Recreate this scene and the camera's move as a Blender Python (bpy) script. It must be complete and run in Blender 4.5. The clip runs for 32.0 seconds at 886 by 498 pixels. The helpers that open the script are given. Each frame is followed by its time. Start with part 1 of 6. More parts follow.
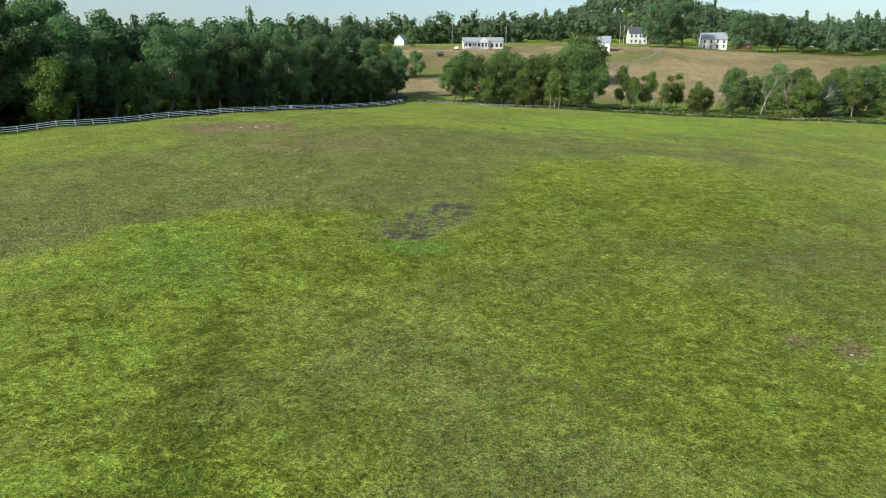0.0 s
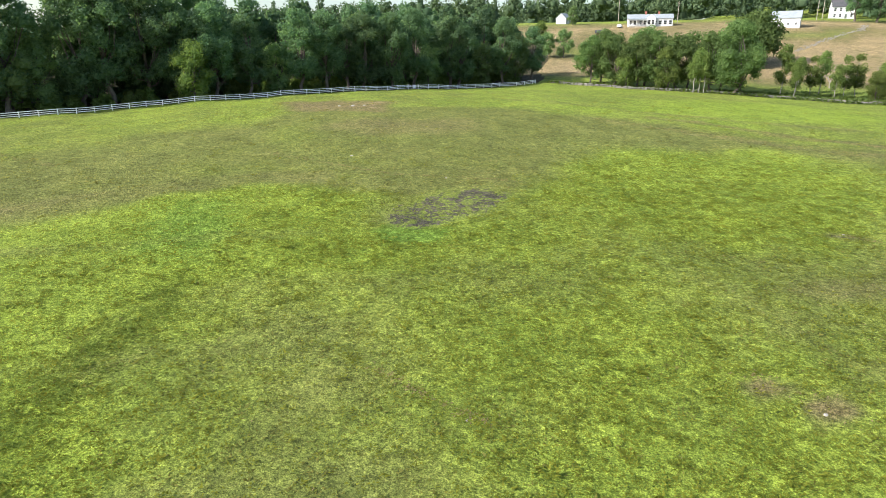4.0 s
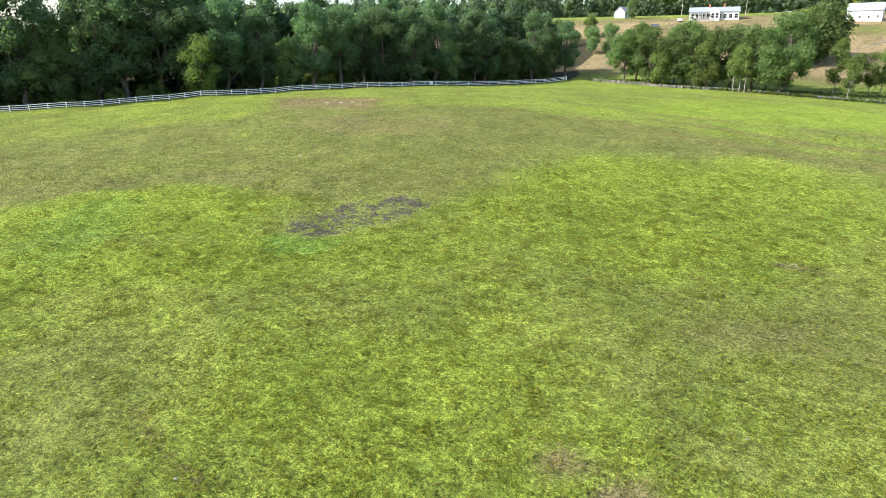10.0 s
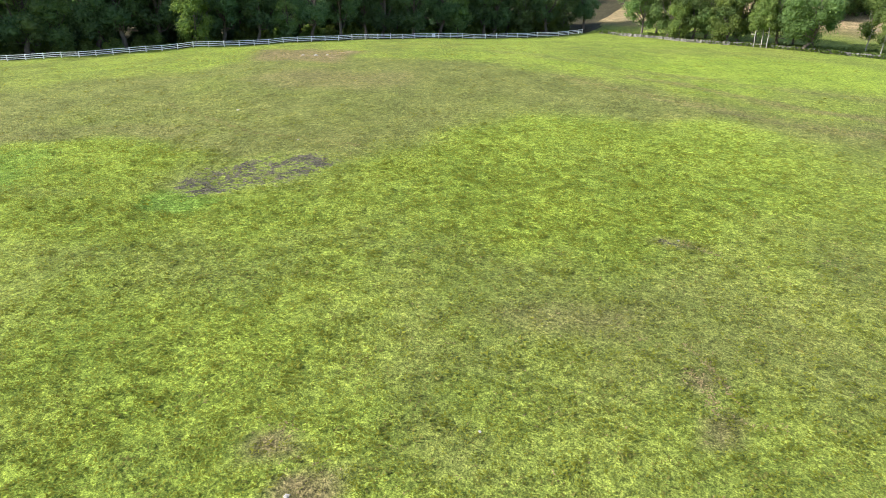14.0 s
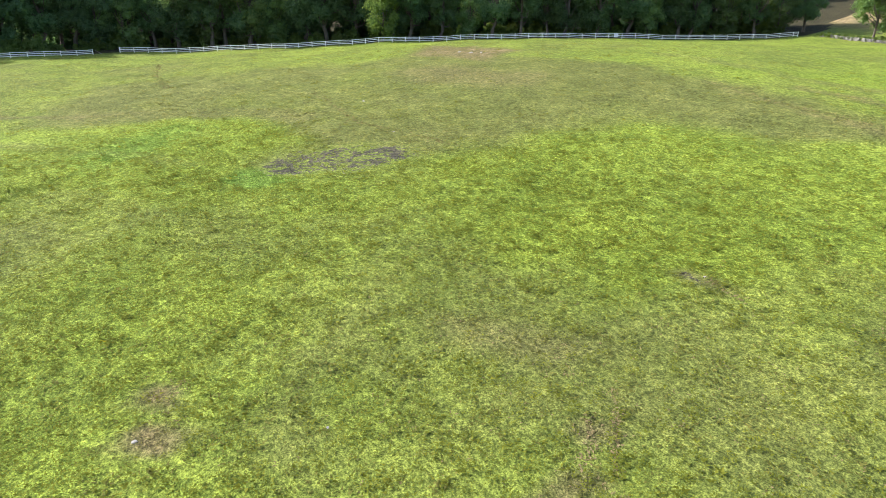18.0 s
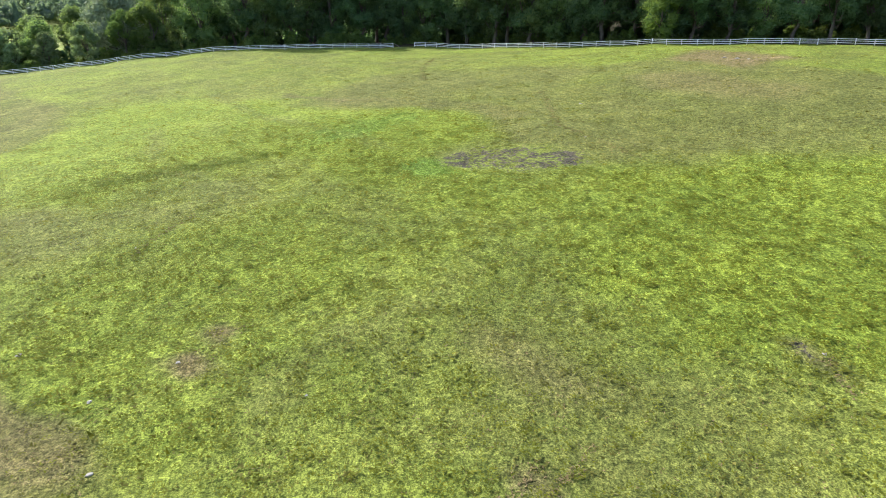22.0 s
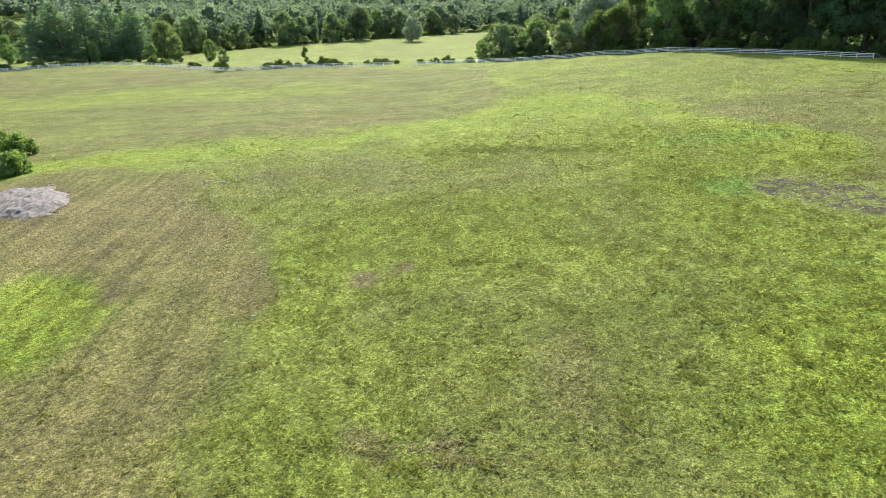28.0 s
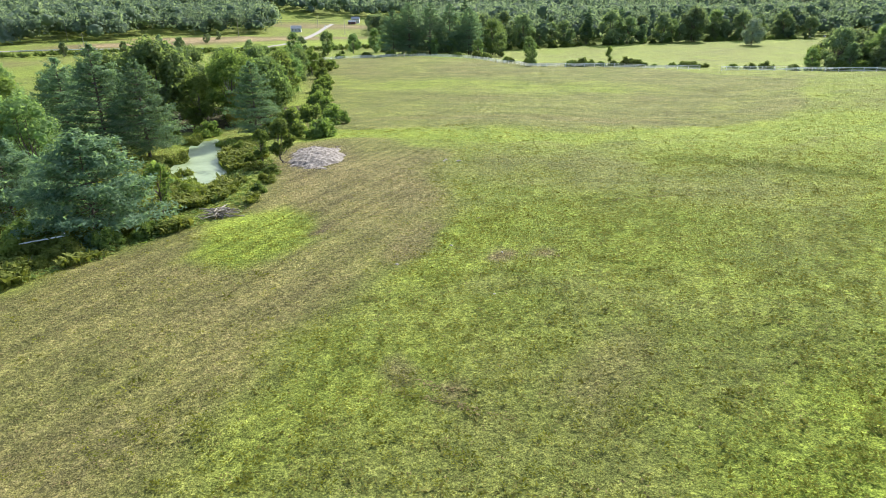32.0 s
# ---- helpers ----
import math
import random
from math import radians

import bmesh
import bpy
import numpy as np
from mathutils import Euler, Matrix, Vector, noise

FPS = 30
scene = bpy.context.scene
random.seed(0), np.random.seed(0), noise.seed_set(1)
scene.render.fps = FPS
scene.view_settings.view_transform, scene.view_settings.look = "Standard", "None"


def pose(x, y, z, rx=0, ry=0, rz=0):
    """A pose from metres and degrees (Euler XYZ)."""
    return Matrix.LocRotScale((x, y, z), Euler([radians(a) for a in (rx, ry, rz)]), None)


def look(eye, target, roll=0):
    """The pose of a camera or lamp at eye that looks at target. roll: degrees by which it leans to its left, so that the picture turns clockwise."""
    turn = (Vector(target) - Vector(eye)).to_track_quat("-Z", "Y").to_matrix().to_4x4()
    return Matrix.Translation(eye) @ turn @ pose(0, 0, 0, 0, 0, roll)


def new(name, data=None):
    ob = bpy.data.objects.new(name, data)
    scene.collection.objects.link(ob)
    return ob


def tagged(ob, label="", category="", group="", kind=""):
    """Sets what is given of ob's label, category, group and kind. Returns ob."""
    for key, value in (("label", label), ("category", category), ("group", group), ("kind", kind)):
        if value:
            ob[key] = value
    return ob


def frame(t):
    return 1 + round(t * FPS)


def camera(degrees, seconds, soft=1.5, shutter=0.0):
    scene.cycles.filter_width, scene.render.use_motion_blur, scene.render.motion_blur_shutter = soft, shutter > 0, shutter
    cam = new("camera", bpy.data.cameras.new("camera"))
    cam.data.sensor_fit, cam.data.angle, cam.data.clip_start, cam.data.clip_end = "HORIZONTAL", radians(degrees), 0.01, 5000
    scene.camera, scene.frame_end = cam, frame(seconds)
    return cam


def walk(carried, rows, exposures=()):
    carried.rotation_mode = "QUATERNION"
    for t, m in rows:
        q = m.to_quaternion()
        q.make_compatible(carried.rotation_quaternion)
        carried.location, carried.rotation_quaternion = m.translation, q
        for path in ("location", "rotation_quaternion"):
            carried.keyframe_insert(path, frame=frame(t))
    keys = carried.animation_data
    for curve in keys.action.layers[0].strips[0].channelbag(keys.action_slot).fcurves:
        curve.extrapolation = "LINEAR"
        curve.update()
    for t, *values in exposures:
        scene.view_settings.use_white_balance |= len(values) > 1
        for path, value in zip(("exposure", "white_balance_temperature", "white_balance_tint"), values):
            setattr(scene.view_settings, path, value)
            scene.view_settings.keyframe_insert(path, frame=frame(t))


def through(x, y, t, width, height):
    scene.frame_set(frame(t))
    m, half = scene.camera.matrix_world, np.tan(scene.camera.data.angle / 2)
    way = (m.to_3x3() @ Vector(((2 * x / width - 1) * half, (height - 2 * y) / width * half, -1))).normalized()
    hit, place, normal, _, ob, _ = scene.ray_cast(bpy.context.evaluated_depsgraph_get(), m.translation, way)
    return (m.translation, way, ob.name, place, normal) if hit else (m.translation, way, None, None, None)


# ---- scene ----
cam = camera(71.0, 32.0, soft=0.75)
METRES, EYE, TILT, LEAN, TURN = 101.0, 17.9, 3.5, 1.5, 0.0
ROWS = [
    (0.0, 0.0, 0.0, 0.0, 0.42, -19.01, -1.21),
    (0.5, 0.02, 0.0024, 0.0004, 2.24, -19.26, -1.1),
    (1.0, 0.0399, 0.0059, 0.0008, 4.1, -19.45, -0.99),
    (1.5, 0.0594, 0.0106, 0.001, 5.97, -19.69, -0.87),
    (2.0, 0.0785, 0.0164, 0.0011, 7.9, -19.92, -0.75),
    (2.5, 0.0972, 0.0234, 0.0012, 10.14, -20.2, -0.62),
    (3.0, 0.1156, 0.0313, 0.0011, 12.93, -20.46, -0.44),
    (3.5, 0.1334, 0.0398, 0.001, 15.76, -20.7, -0.27),
    (5.5, 0.1782, 0.0628, 0.0008, 17.63, -21.19, -0.19),
    (6.0, 0.1857, 0.0689, 0.0007, 17.81, -21.22, -0.16),
    (6.5, 0.1936, 0.0762, 0.0007, 18.15, -21.26, -0.21),
    (7.0, 0.2024, 0.0852, 0.0004, 18.55, -21.28, -0.21),
    (7.5, 0.2118, 0.0949, 0.0, 19.39, -21.29, -0.16),
    (8.0, 0.2217, 0.1054, -0.0003, 20.66, -21.31, -0.09),
    (8.5, 0.2326, 0.1161, -0.0007, 21.85, -21.33, -0.0),
    (9.0, 0.2442, 0.1265, -0.0011, 22.51, -21.34, 0.0),
    (9.5, 0.2566, 0.1363, -0.0013, 23.08, -21.35, 0.05),
    (10.0, 0.2694, 0.1465, -0.0018, 23.81, -21.35, 0.09),
    (10.5, 0.2825, 0.1563, -0.002, 24.58, -21.35, 0.15),
    (11.0, 0.296, 0.1663, -0.0021, 25.24, -21.36, 0.17),
    (11.5, 0.3104, 0.1765, -0.0024, 25.81, -21.46, 0.19),
    (12.0, 0.3251, 0.1866, -0.0028, 26.33, -22.18, 0.19),
    (12.5, 0.3401, 0.1965, -0.0031, 26.85, -23.53, 0.23),
    (13.0, 0.3549, 0.2066, -0.0031, 27.36, -25.14, 0.25),
    (13.5, 0.3701, 0.2167, -0.0034, 27.93, -25.38, 0.27),
    (14.0, 0.3851, 0.2269, -0.0037, 29.23, -25.38, 0.32),
    (14.5, 0.4001, 0.237, -0.004, 30.69, -25.39, 0.41),
    (16.5, 0.4545, 0.2797, -0.0052, 40.08, -25.33, 0.96),
    (17.0, 0.4668, 0.2913, -0.0056, 43.17, -25.28, 1.16),
    (17.5, 0.4774, 0.3038, -0.0055, 46.5, -25.28, 1.34),
    (18.0, 0.4876, 0.3169, -0.0062, 49.88, -25.16, 1.6),
    (18.5, 0.4965, 0.3301, -0.0067, 53.24, -25.05, 1.8),
    (19.0, 0.5045, 0.3437, -0.007, 56.67, -24.96, 2.0),
    (19.5, 0.512, 0.3574, -0.0076, 60.2, -24.84, 2.22),
    (20.0, 0.5184, 0.3706, -0.0083, 63.64, -24.7, 2.4),
    (20.5, 0.5243, 0.3843, -0.009, 67.2, -24.55, 2.61),
    (21.0, 0.5293, 0.3986, -0.0096, 70.77, -24.36, 2.79),
    (21.5, 0.5334, 0.4128, -0.0104, 74.34, -24.19, 2.96),
    (22.0, 0.5369, 0.4271, -0.0113, 77.96, -24.01, 3.12),
    (22.5, 0.5397, 0.4415, -0.0119, 81.61, -23.81, 3.29),
    (23.0, 0.5423, 0.4555, -0.0129, 85.26, -23.56, 3.41),
    (23.5, 0.5445, 0.4698, -0.0137, 88.94, -23.34, 3.53),
    (24.0, 0.5461, 0.4841, -0.0146, 92.61, -23.09, 3.64),
    (24.5, 0.5471, 0.4985, -0.0153, 96.27, -22.86, 3.69),
    (25.0, 0.5477, 0.5128, -0.0162, 99.94, -22.62, 3.77),
    (25.5, 0.5477, 0.5269, -0.017, 103.59, -22.37, 3.85),
    (27.5, 0.5412, 0.5832, -0.0205, 118.32, -21.34, 3.9),
    (28.0, 0.5377, 0.5973, -0.0213, 122.01, -21.09, 3.87),
    (28.5, 0.5335, 0.6112, -0.0223, 125.7, -20.85, 3.83),
    (29.0, 0.5286, 0.6247, -0.0232, 129.41, -20.58, 3.75),
    (29.5, 0.5232, 0.6378, -0.0241, 133.09, -20.35, 3.68),
    (30.0, 0.5171, 0.6508, -0.025, 136.76, -20.12, 3.58),
    (30.5, 0.5105, 0.6634, -0.0259, 140.42, -19.91, 3.46),
    (31.0, 0.5035, 0.6756, -0.0269, 144.09, -19.7, 3.34),
    (31.5, 0.4958, 0.6871, -0.0277, 147.75, -19.5, 3.18),
    (32.0, 0.487, 0.6978, -0.0284, 151.39, -19.32, 3.01),
]
walk(cam, [(t, pose(0, 0, EYE, TILT, LEAN, TURN) @ pose(METRES * x, METRES * y, METRES * z, 90 + pitch, roll, yaw)) for t, x, y, z, yaw, pitch, roll in ROWS],
     exposures=((0.0, 0.34, 6350, 3), (2.0, 0.42, 6350, 3), (3.0, 0.80, 6450, 6), (3.5, 0.90, 6500, 8), (6.0, 1.08, 6450, 9), (9.0, 1.10, 6450, 9), (17.0, 1.16, 6450, 10), (23.0, 1.03, 6450, 10), (32.0, 0.97, 6500, 10)))

# ---- world and sun ----
SUN_AZ, SUN_EL = 235.0, 34.0
world = bpy.data.worlds.new("sky")
scene.world = world
world.use_nodes = True
wn = world.node_tree
sky = wn.nodes.new("ShaderNodeTexSky")
sky.sky_type, sky.sun_disc = "NISHITA", False
sky.sun_elevation, sky.sun_rotation = radians(SUN_EL), radians(SUN_AZ)
sky.air_density, sky.dust_density, sky.ozone_density = 1.0, 2.5, 1.0
wn.links.new(sky.outputs[0], wn.nodes["Background"].inputs[0])
wn.nodes["Background"].inputs[1].default_value = 0.15
sun_data = bpy.data.lights.new("sun", "SUN")
sun_data.energy, sun_data.angle, sun_data.color = 4.5, radians(2.0), (1.0, 0.965, 0.90)
sun = new("sun", sun_data)
toward = Vector((math.sin(radians(SUN_AZ)) * math.cos(radians(SUN_EL)), math.cos(radians(SUN_AZ)) * math.cos(radians(SUN_EL)), math.sin(radians(SUN_EL))))
sun.matrix_world = look(toward * 300, (0, 0, 0))


# ---- materials ----
def material(name):
    m = bpy.data.materials.new(name)
    m.use_nodes = True
    nt = m.node_tree
    return m, nt, nt.nodes["Principled BSDF"]


def node(nt, kind, **values):
    n = nt.nodes.new(kind)
    for k, v in values.items():
        n.inputs[k].default_value = v
    return n


def ramp(nt, source, stops):
    n = nt.nodes.new("ShaderNodeValToRGB")
    n.color_ramp.elements[0].position, n.color_ramp.elements[0].color = stops[0][0], (*stops[0][1], 1)
    n.color_ramp.elements[1].position, n.color_ramp.elements[1].color = stops[-1][0], (*stops[-1][1], 1)
    for p, c in stops[1:-1]:
        n.color_ramp.elements.new(p).color = (*c, 1)
    nt.links.new(source, n.inputs[0])
    return n.outputs[0]


def mix(nt, fac, a, b, blend="MIX"):
    n = nt.nodes.new("ShaderNodeMix")
    n.data_type, n.blend_type = "RGBA", blend
    for socket, v in ((n.inputs[0], fac), (n.inputs[6], a), (n.inputs[7], b)):
        if isinstance(v, (int, float)):
            socket.default_value = v
        elif isinstance(v, tuple):
            socket.default_value = (*v, 1)
        else:
            nt.links.new(v, socket)
    return n.outputs[2]


def calc(nt, op, a, b=0.0, c=0.0):
    n = nt.nodes.new("ShaderNodeMath")
    n.operation = op
    for socket, v in zip(n.inputs, (a, b, c)):
        if isinstance(v, (int, float)):
            socket.default_value = v
        else:
            nt.links.new(v, socket)
    return n.outputs[0]


def grain(nt, scale, detail=4.0, rough=0.6):
    tc = nt.nodes.new("ShaderNodeTexCoord")
    n = node(nt, "ShaderNodeTexNoise", Scale=scale, Detail=detail, Roughness=rough)
    nt.links.new(tc.outputs["Object"], n.inputs["Vector"])
    return n.outputs[0]


def bump(nt, bsdf, height, strength, distance):
    n = node(nt, "ShaderNodeBump", Strength=strength, Distance=distance)
    nt.links.new(height, n.inputs["Height"])
    nt.links.new(n.outputs[0], bsdf.inputs["Normal"])


def plain(name, colour, rough=0.7, metal=0.0, spread=0.15, scale=3.0, relief=0.3, depth=0.02):
    m, nt, b = material(name)
    lo, hi = tuple(c * (1 - spread) for c in colour), tuple(min(1, c * (1 + spread)) for c in colour)
    nt.links.new(ramp(nt, grain(nt, scale), [(0.3, lo), (0.7, hi)]), b.inputs["Base Color"])
    b.inputs["Roughness"].default_value, b.inputs["Metallic"].default_value = rough, metal
    if relief:
        bump(nt, b, grain(nt, scale * 6), relief, depth)
    return m


def foliage(name, dark, light, through=0.3, shift=0.35, lump=0.45, own=0.5, warm=(1.0, 1.0, 0.55)):
    """Leaves: colour varies leaf by leaf and tree by tree; some light passes through."""
    m, nt, b = material(name)
    geo, info = nt.nodes.new("ShaderNodeNewGeometry"), nt.nodes.new("ShaderNodeObjectInfo")
    spot = calc(nt, "MULTIPLY_ADD", grain(nt, lump, 3, 0.6), 2.6 * (1 - own), -1.3 * (1 - own) + 0.5 - 0.5 * own)
    one = mix(nt, calc(nt, "MULTIPLY_ADD", geo.outputs["Random Per Island"], own, spot), dark, light)
    hue = node(nt, "ShaderNodeHueSaturation")
    nt.links.new(calc(nt, "MULTIPLY_ADD", info.outputs["Random"], 0.024, 0.474), hue.inputs["Hue"])
    nt.links.new(calc(nt, "MULTIPLY_ADD", info.outputs["Random"], shift * 1.6, 1.0 - shift * 0.8), hue.inputs["Value"])
    nt.links.new(one, hue.inputs["Color"])
    b.inputs["Roughness"].default_value = 0.75
    b.inputs["Specular IOR Level"].default_value = 0.08
    nt.links.new(hue.outputs[0], b.inputs["Base Color"])
    t = nt.nodes.new("ShaderNodeBsdfTranslucent")
    nt.links.new(mix(nt, 1.0, hue.outputs[0], warm, "MULTIPLY"), t.inputs[0])
    s = nt.nodes.new("ShaderNodeMixShader")
    s.inputs[0].default_value = through
    nt.links.new(b.outputs[0], s.inputs[1])
    nt.links.new(t.outputs[0], s.inputs[2])
    nt.links.new(s.outputs[0], nt.nodes["Material Output"].inputs[0])
    return m


LEAF_OAK = foliage("oak leaves", (0.070, 0.138, 0.080), (0.190, 0.312, 0.160), 0.60, 0.32)
LEAF_DEEP = foliage("deep wood leaves", (0.066, 0.132, 0.082), (0.168, 0.280, 0.158), 0.60, 0.3)
LEAF_BRIGHT = foliage("maple leaves", (0.095, 0.160, 0.050), (0.220, 0.310, 0.098), 0.60, 0.25)
LEAF_ROW = foliage("hedgerow leaves", (0.070, 0.132, 0.050), (0.182, 0.280, 0.104), 0.60, 0.32)
# valley trees: leaf tones raised to stand in for haze and backlight
LEAF_VALE_HAZED = foliage("valley leaves", (0.120, 0.190, 0.110), (0.265, 0.365, 0.200), 0.52, 0.3)
LEAF_YELLOW = foliage("turning leaves", (0.22, 0.22, 0.05), (0.40, 0.36, 0.09))
LEAF_ASH = foliage("ash leaves", (0.096, 0.172, 0.078), (0.240, 0.358, 0.156), 0.60, 0.28)
LEAF_WILLOW = foliage("willow leaves", (0.150, 0.200, 0.145), (0.290, 0.345, 0.250))
NEEDLES = foliage("pine needles", (0.098, 0.184, 0.132), (0.258, 0.378, 0.256), 0.60, 0.22)
SHRUB = foliage("shrub leaves", (0.080, 0.142, 0.048), (0.205, 0.295, 0.092), 0.60)
REED = foliage("reed blades", (0.120, 0.195, 0.036), (0.260, 0.325, 0.084), 0.4)
UNDERGROWTH = foliage("mixed undergrowth", (0.095, 0.170, 0.042), (0.225, 0.315, 0.094), 0.45, 0.0)
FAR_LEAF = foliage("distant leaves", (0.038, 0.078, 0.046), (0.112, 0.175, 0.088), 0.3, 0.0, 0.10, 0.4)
# distance haze put into the leaf colour: paler, bluer, more light let through
HAZED_LEAF = foliage("pale distant leaves", (0.120, 0.182, 0.152), (0.222, 0.295, 0.228), 0.58, 0.0, 0.12, 0.25)
WEED = foliage("pasture weeds", (0.070, 0.104, 0.013), (0.190, 0.238, 0.036), 0.48, 0.0, 0.8, 0.55, (1.35, 1.12, 0.45))
BLUE_WEED = foliage("damp hollow weeds", (0.062, 0.118, 0.019), (0.152, 0.238, 0.044), 0.45, 0.0, 0.8, 0.55)
DEEP_WEED = foliage("tall dark weeds", (0.064, 0.120, 0.020), (0.180, 0.270, 0.050), 0.4, 0.0, 0.8, 0.6)
GRASS = foliage("short pasture grass", (0.078, 0.096, 0.024), (0.182, 0.200, 0.054), 0.40, 0.0, 0.8, 0.6, (1.3, 1.1, 0.5))
DRYGRASS = foliage("dry grass blades", (0.145, 0.125, 0.055), (0.27, 0.232, 0.115), 0.25, 0.0, 0.5, 0.7)
BARK = plain("bark", (0.115, 0.095, 0.075), 0.9, spread=0.4, scale=2.0, relief=0.8)
PALE_BARK = plain("pale bark", (0.30, 0.28, 0.245), 0.8, spread=0.3, scale=1.2, relief=0.4)
DEAD_WOOD = plain("dead wood", (0.30, 0.27, 0.23), 0.9, spread=0.3, scale=3.0, relief=0.5)
WHITE_PAINT = plain("white fence paint", (0.93, 0.93, 0.91), 0.5, spread=0.07, scale=1.5, relief=0.15)
CLAPBOARD = plain("white clapboard", (0.54, 0.55, 0.56), 0.6, spread=0.05, scale=0.8, relief=0.1)
ROOF_DARK = plain("dark shingle roof", (0.06, 0.062, 0.068), 0.85, spread=0.3, scale=1.5)
ROOF_GREY = plain("grey shingle roof", (0.235, 0.265, 0.29), 0.8, spread=0.2, scale=1.5)
BARN_RED = plain("red barn boards", (0.095, 0.024, 0.020), 0.8, spread=0.25, scale=1.0)
BROWN_BOARD = plain("brown boards", (0.10, 0.055, 0.035), 0.8, spread=0.25)
BRICK = plain("chimney brick", (0.28, 0.11, 0.08), 0.85, spread=0.25, scale=5)
STONE = plain("field stone", (0.20, 0.19, 0.17), 0.85, spread=0.35, scale=1.2, relief=0.6)
ASPHALT = plain("old asphalt", (0.20, 0.20, 0.20), 0.85, spread=0.12, scale=0.3)
STEEL = plain("galvanised steel", (0.52, 0.53, 0.54), 0.45, 0.8, spread=0.1)
WIRE = plain("black cable", (0.05, 0.05, 0.05), 0.6, spread=0.05, relief=0)
GLASS, _nt, _b = material("window glass")
_b.inputs["Base Color"].default_value, _b.inputs["Roughness"].default_value = (0.03, 0.035, 0.04, 1), 0.06
DOOR_GREEN = plain("painted door", (0.10, 0.12, 0.11), 0.5, spread=0.1)


def streaks(nt, long, short, turn, detail=3.0):
    """Noise drawn out along one direction: turn degrees from the x axis."""
    tc, mp = nt.nodes.new("ShaderNodeTexCoord"), nt.nodes.new("ShaderNodeMapping")
    mp.vector_type = "TEXTURE"
    mp.inputs["Scale"].default_value, mp.inputs["Rotation"].default_value = (long, short, 1), (0, 0, radians(turn))
    n = node(nt, "ShaderNodeTexNoise", Scale=1.0, Detail=detail, Roughness=0.6)
    nt.links.new(tc.outputs["Object"], mp.inputs[0])
    nt.links.new(mp.outputs[0], n.inputs["Vector"])
    return n.outputs[0]


def pasture_material():
    """Grazed turf. The masks: lush weeds, dry turf, bare earth, woodland litter; then blue-green weeds and two ways of mowing."""
    m, nt, b = material("pasture turf")
    seps, alpha = [], None
    for layer in ("turf", "growth"):
        a = nt.nodes.new("ShaderNodeVertexColor")
        a.layer_name = layer
        sep = nt.nodes.new("ShaderNodeSeparateColor")
        nt.links.new(a.outputs[0], sep.inputs[0])
        seps.append(sep.outputs)
        alpha = alpha or a.outputs[1]
    (lush, dry, bare), (cool, mown_a, mown_b) = (o[:3] for o in seps)
    fine, mid, wide = grain(nt, 2.2, 6, 0.75), grain(nt, 0.55, 5, 0.7), grain(nt, 0.06, 4, 0.6)
    blades = grain(nt, 4.5, 4, 0.8)

    def edge(mask, low, high, ragged=1.0):
        v = calc(nt, "ADD", mask, calc(nt, "MULTIPLY_ADD", mid, 0.45 * ragged, -0.225 * ragged))
        v = calc(nt, "ADD", v, calc(nt, "MULTIPLY_ADD", fine, 0.40 * ragged, -0.20 * ragged))
        n = nt.nodes.new("ShaderNodeMapRange")
        n.interpolation_type = "SMOOTHSTEP"
        n.inputs["From Min"].default_value, n.inputs["From Max"].default_value = low, high
        nt.links.new(v, n.inputs["Value"])
        return n.outputs[0]

    base = ramp(nt, mid, [(0.28, (0.104, 0.118, 0.032)), (0.52, (0.142, 0.158, 0.047)), (0.76, (0.186, 0.200, 0.066))])
    base = mix(nt, ramp(nt, wide, [(0.35, (0, 0, 0)), (0.7, (0.4, 0.4, 0.4))]), base, (0.128, 0.146, 0.040))
    green = ramp(nt, fine, [(0.28, (0.142, 0.200, 0.025)), (0.52, (0.190, 0.258, 0.038)), (0.76, (0.240, 0.312, 0.054))])
    blue = ramp(nt, fine, [(0.28, (0.112, 0.200, 0.030)), (0.52, (0.160, 0.270, 0.046)), (0.76, (0.212, 0.336, 0.066))])
    brown = ramp(nt, fine, [(0.30, (0.110, 0.093, 0.040)), (0.55, (0.172, 0.147, 0.070)), (0.75, (0.250, 0.216, 0.112))])
    earth = ramp(nt, fine, [(0.30, (0.032, 0.029, 0.024)), (0.55, (0.074, 0.067, 0.056)), (0.75, (0.160, 0.146, 0.122))])
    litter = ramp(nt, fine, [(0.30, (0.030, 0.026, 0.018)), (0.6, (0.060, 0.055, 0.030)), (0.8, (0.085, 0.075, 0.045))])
    green = mix(nt, edge(cool, 0.15, 0.85), green, blue)
    c = mix(nt, edge(lush, 0.08, 0.92), base, green)
    straw = ramp(nt, fine, [(0.30, (0.225, 0.165, 0.095)), (0.55, (0.340, 0.255, 0.155)), (0.75, (0.440, 0.345, 0.220))])
    brown = mix(nt, edge(dry, 0.86, 1.10), brown, straw)
    c = mix(nt, edge(dry, 0.12, 0.90), c, brown)
    c = mix(nt, edge(bare, 0.38, 0.58, 2.2), c, earth)
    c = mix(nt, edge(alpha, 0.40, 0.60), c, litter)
    for mown, turn, across, deep in ((mown_a, 38.0, 1.1, 0.24), (mown_b, 122.0, 2.4, 0.13)):
        swath = ramp(nt, streaks(nt, 30.0, across, turn), [(0.36, (1 - deep, 1 - deep, 1 - deep)), (0.64, (1 + deep, 1 + 0.92 * deep, 1 + 0.85 * deep))])
        c = mix(nt, mown, c, mix(nt, 1.0, c, swath, "MULTIPLY"))
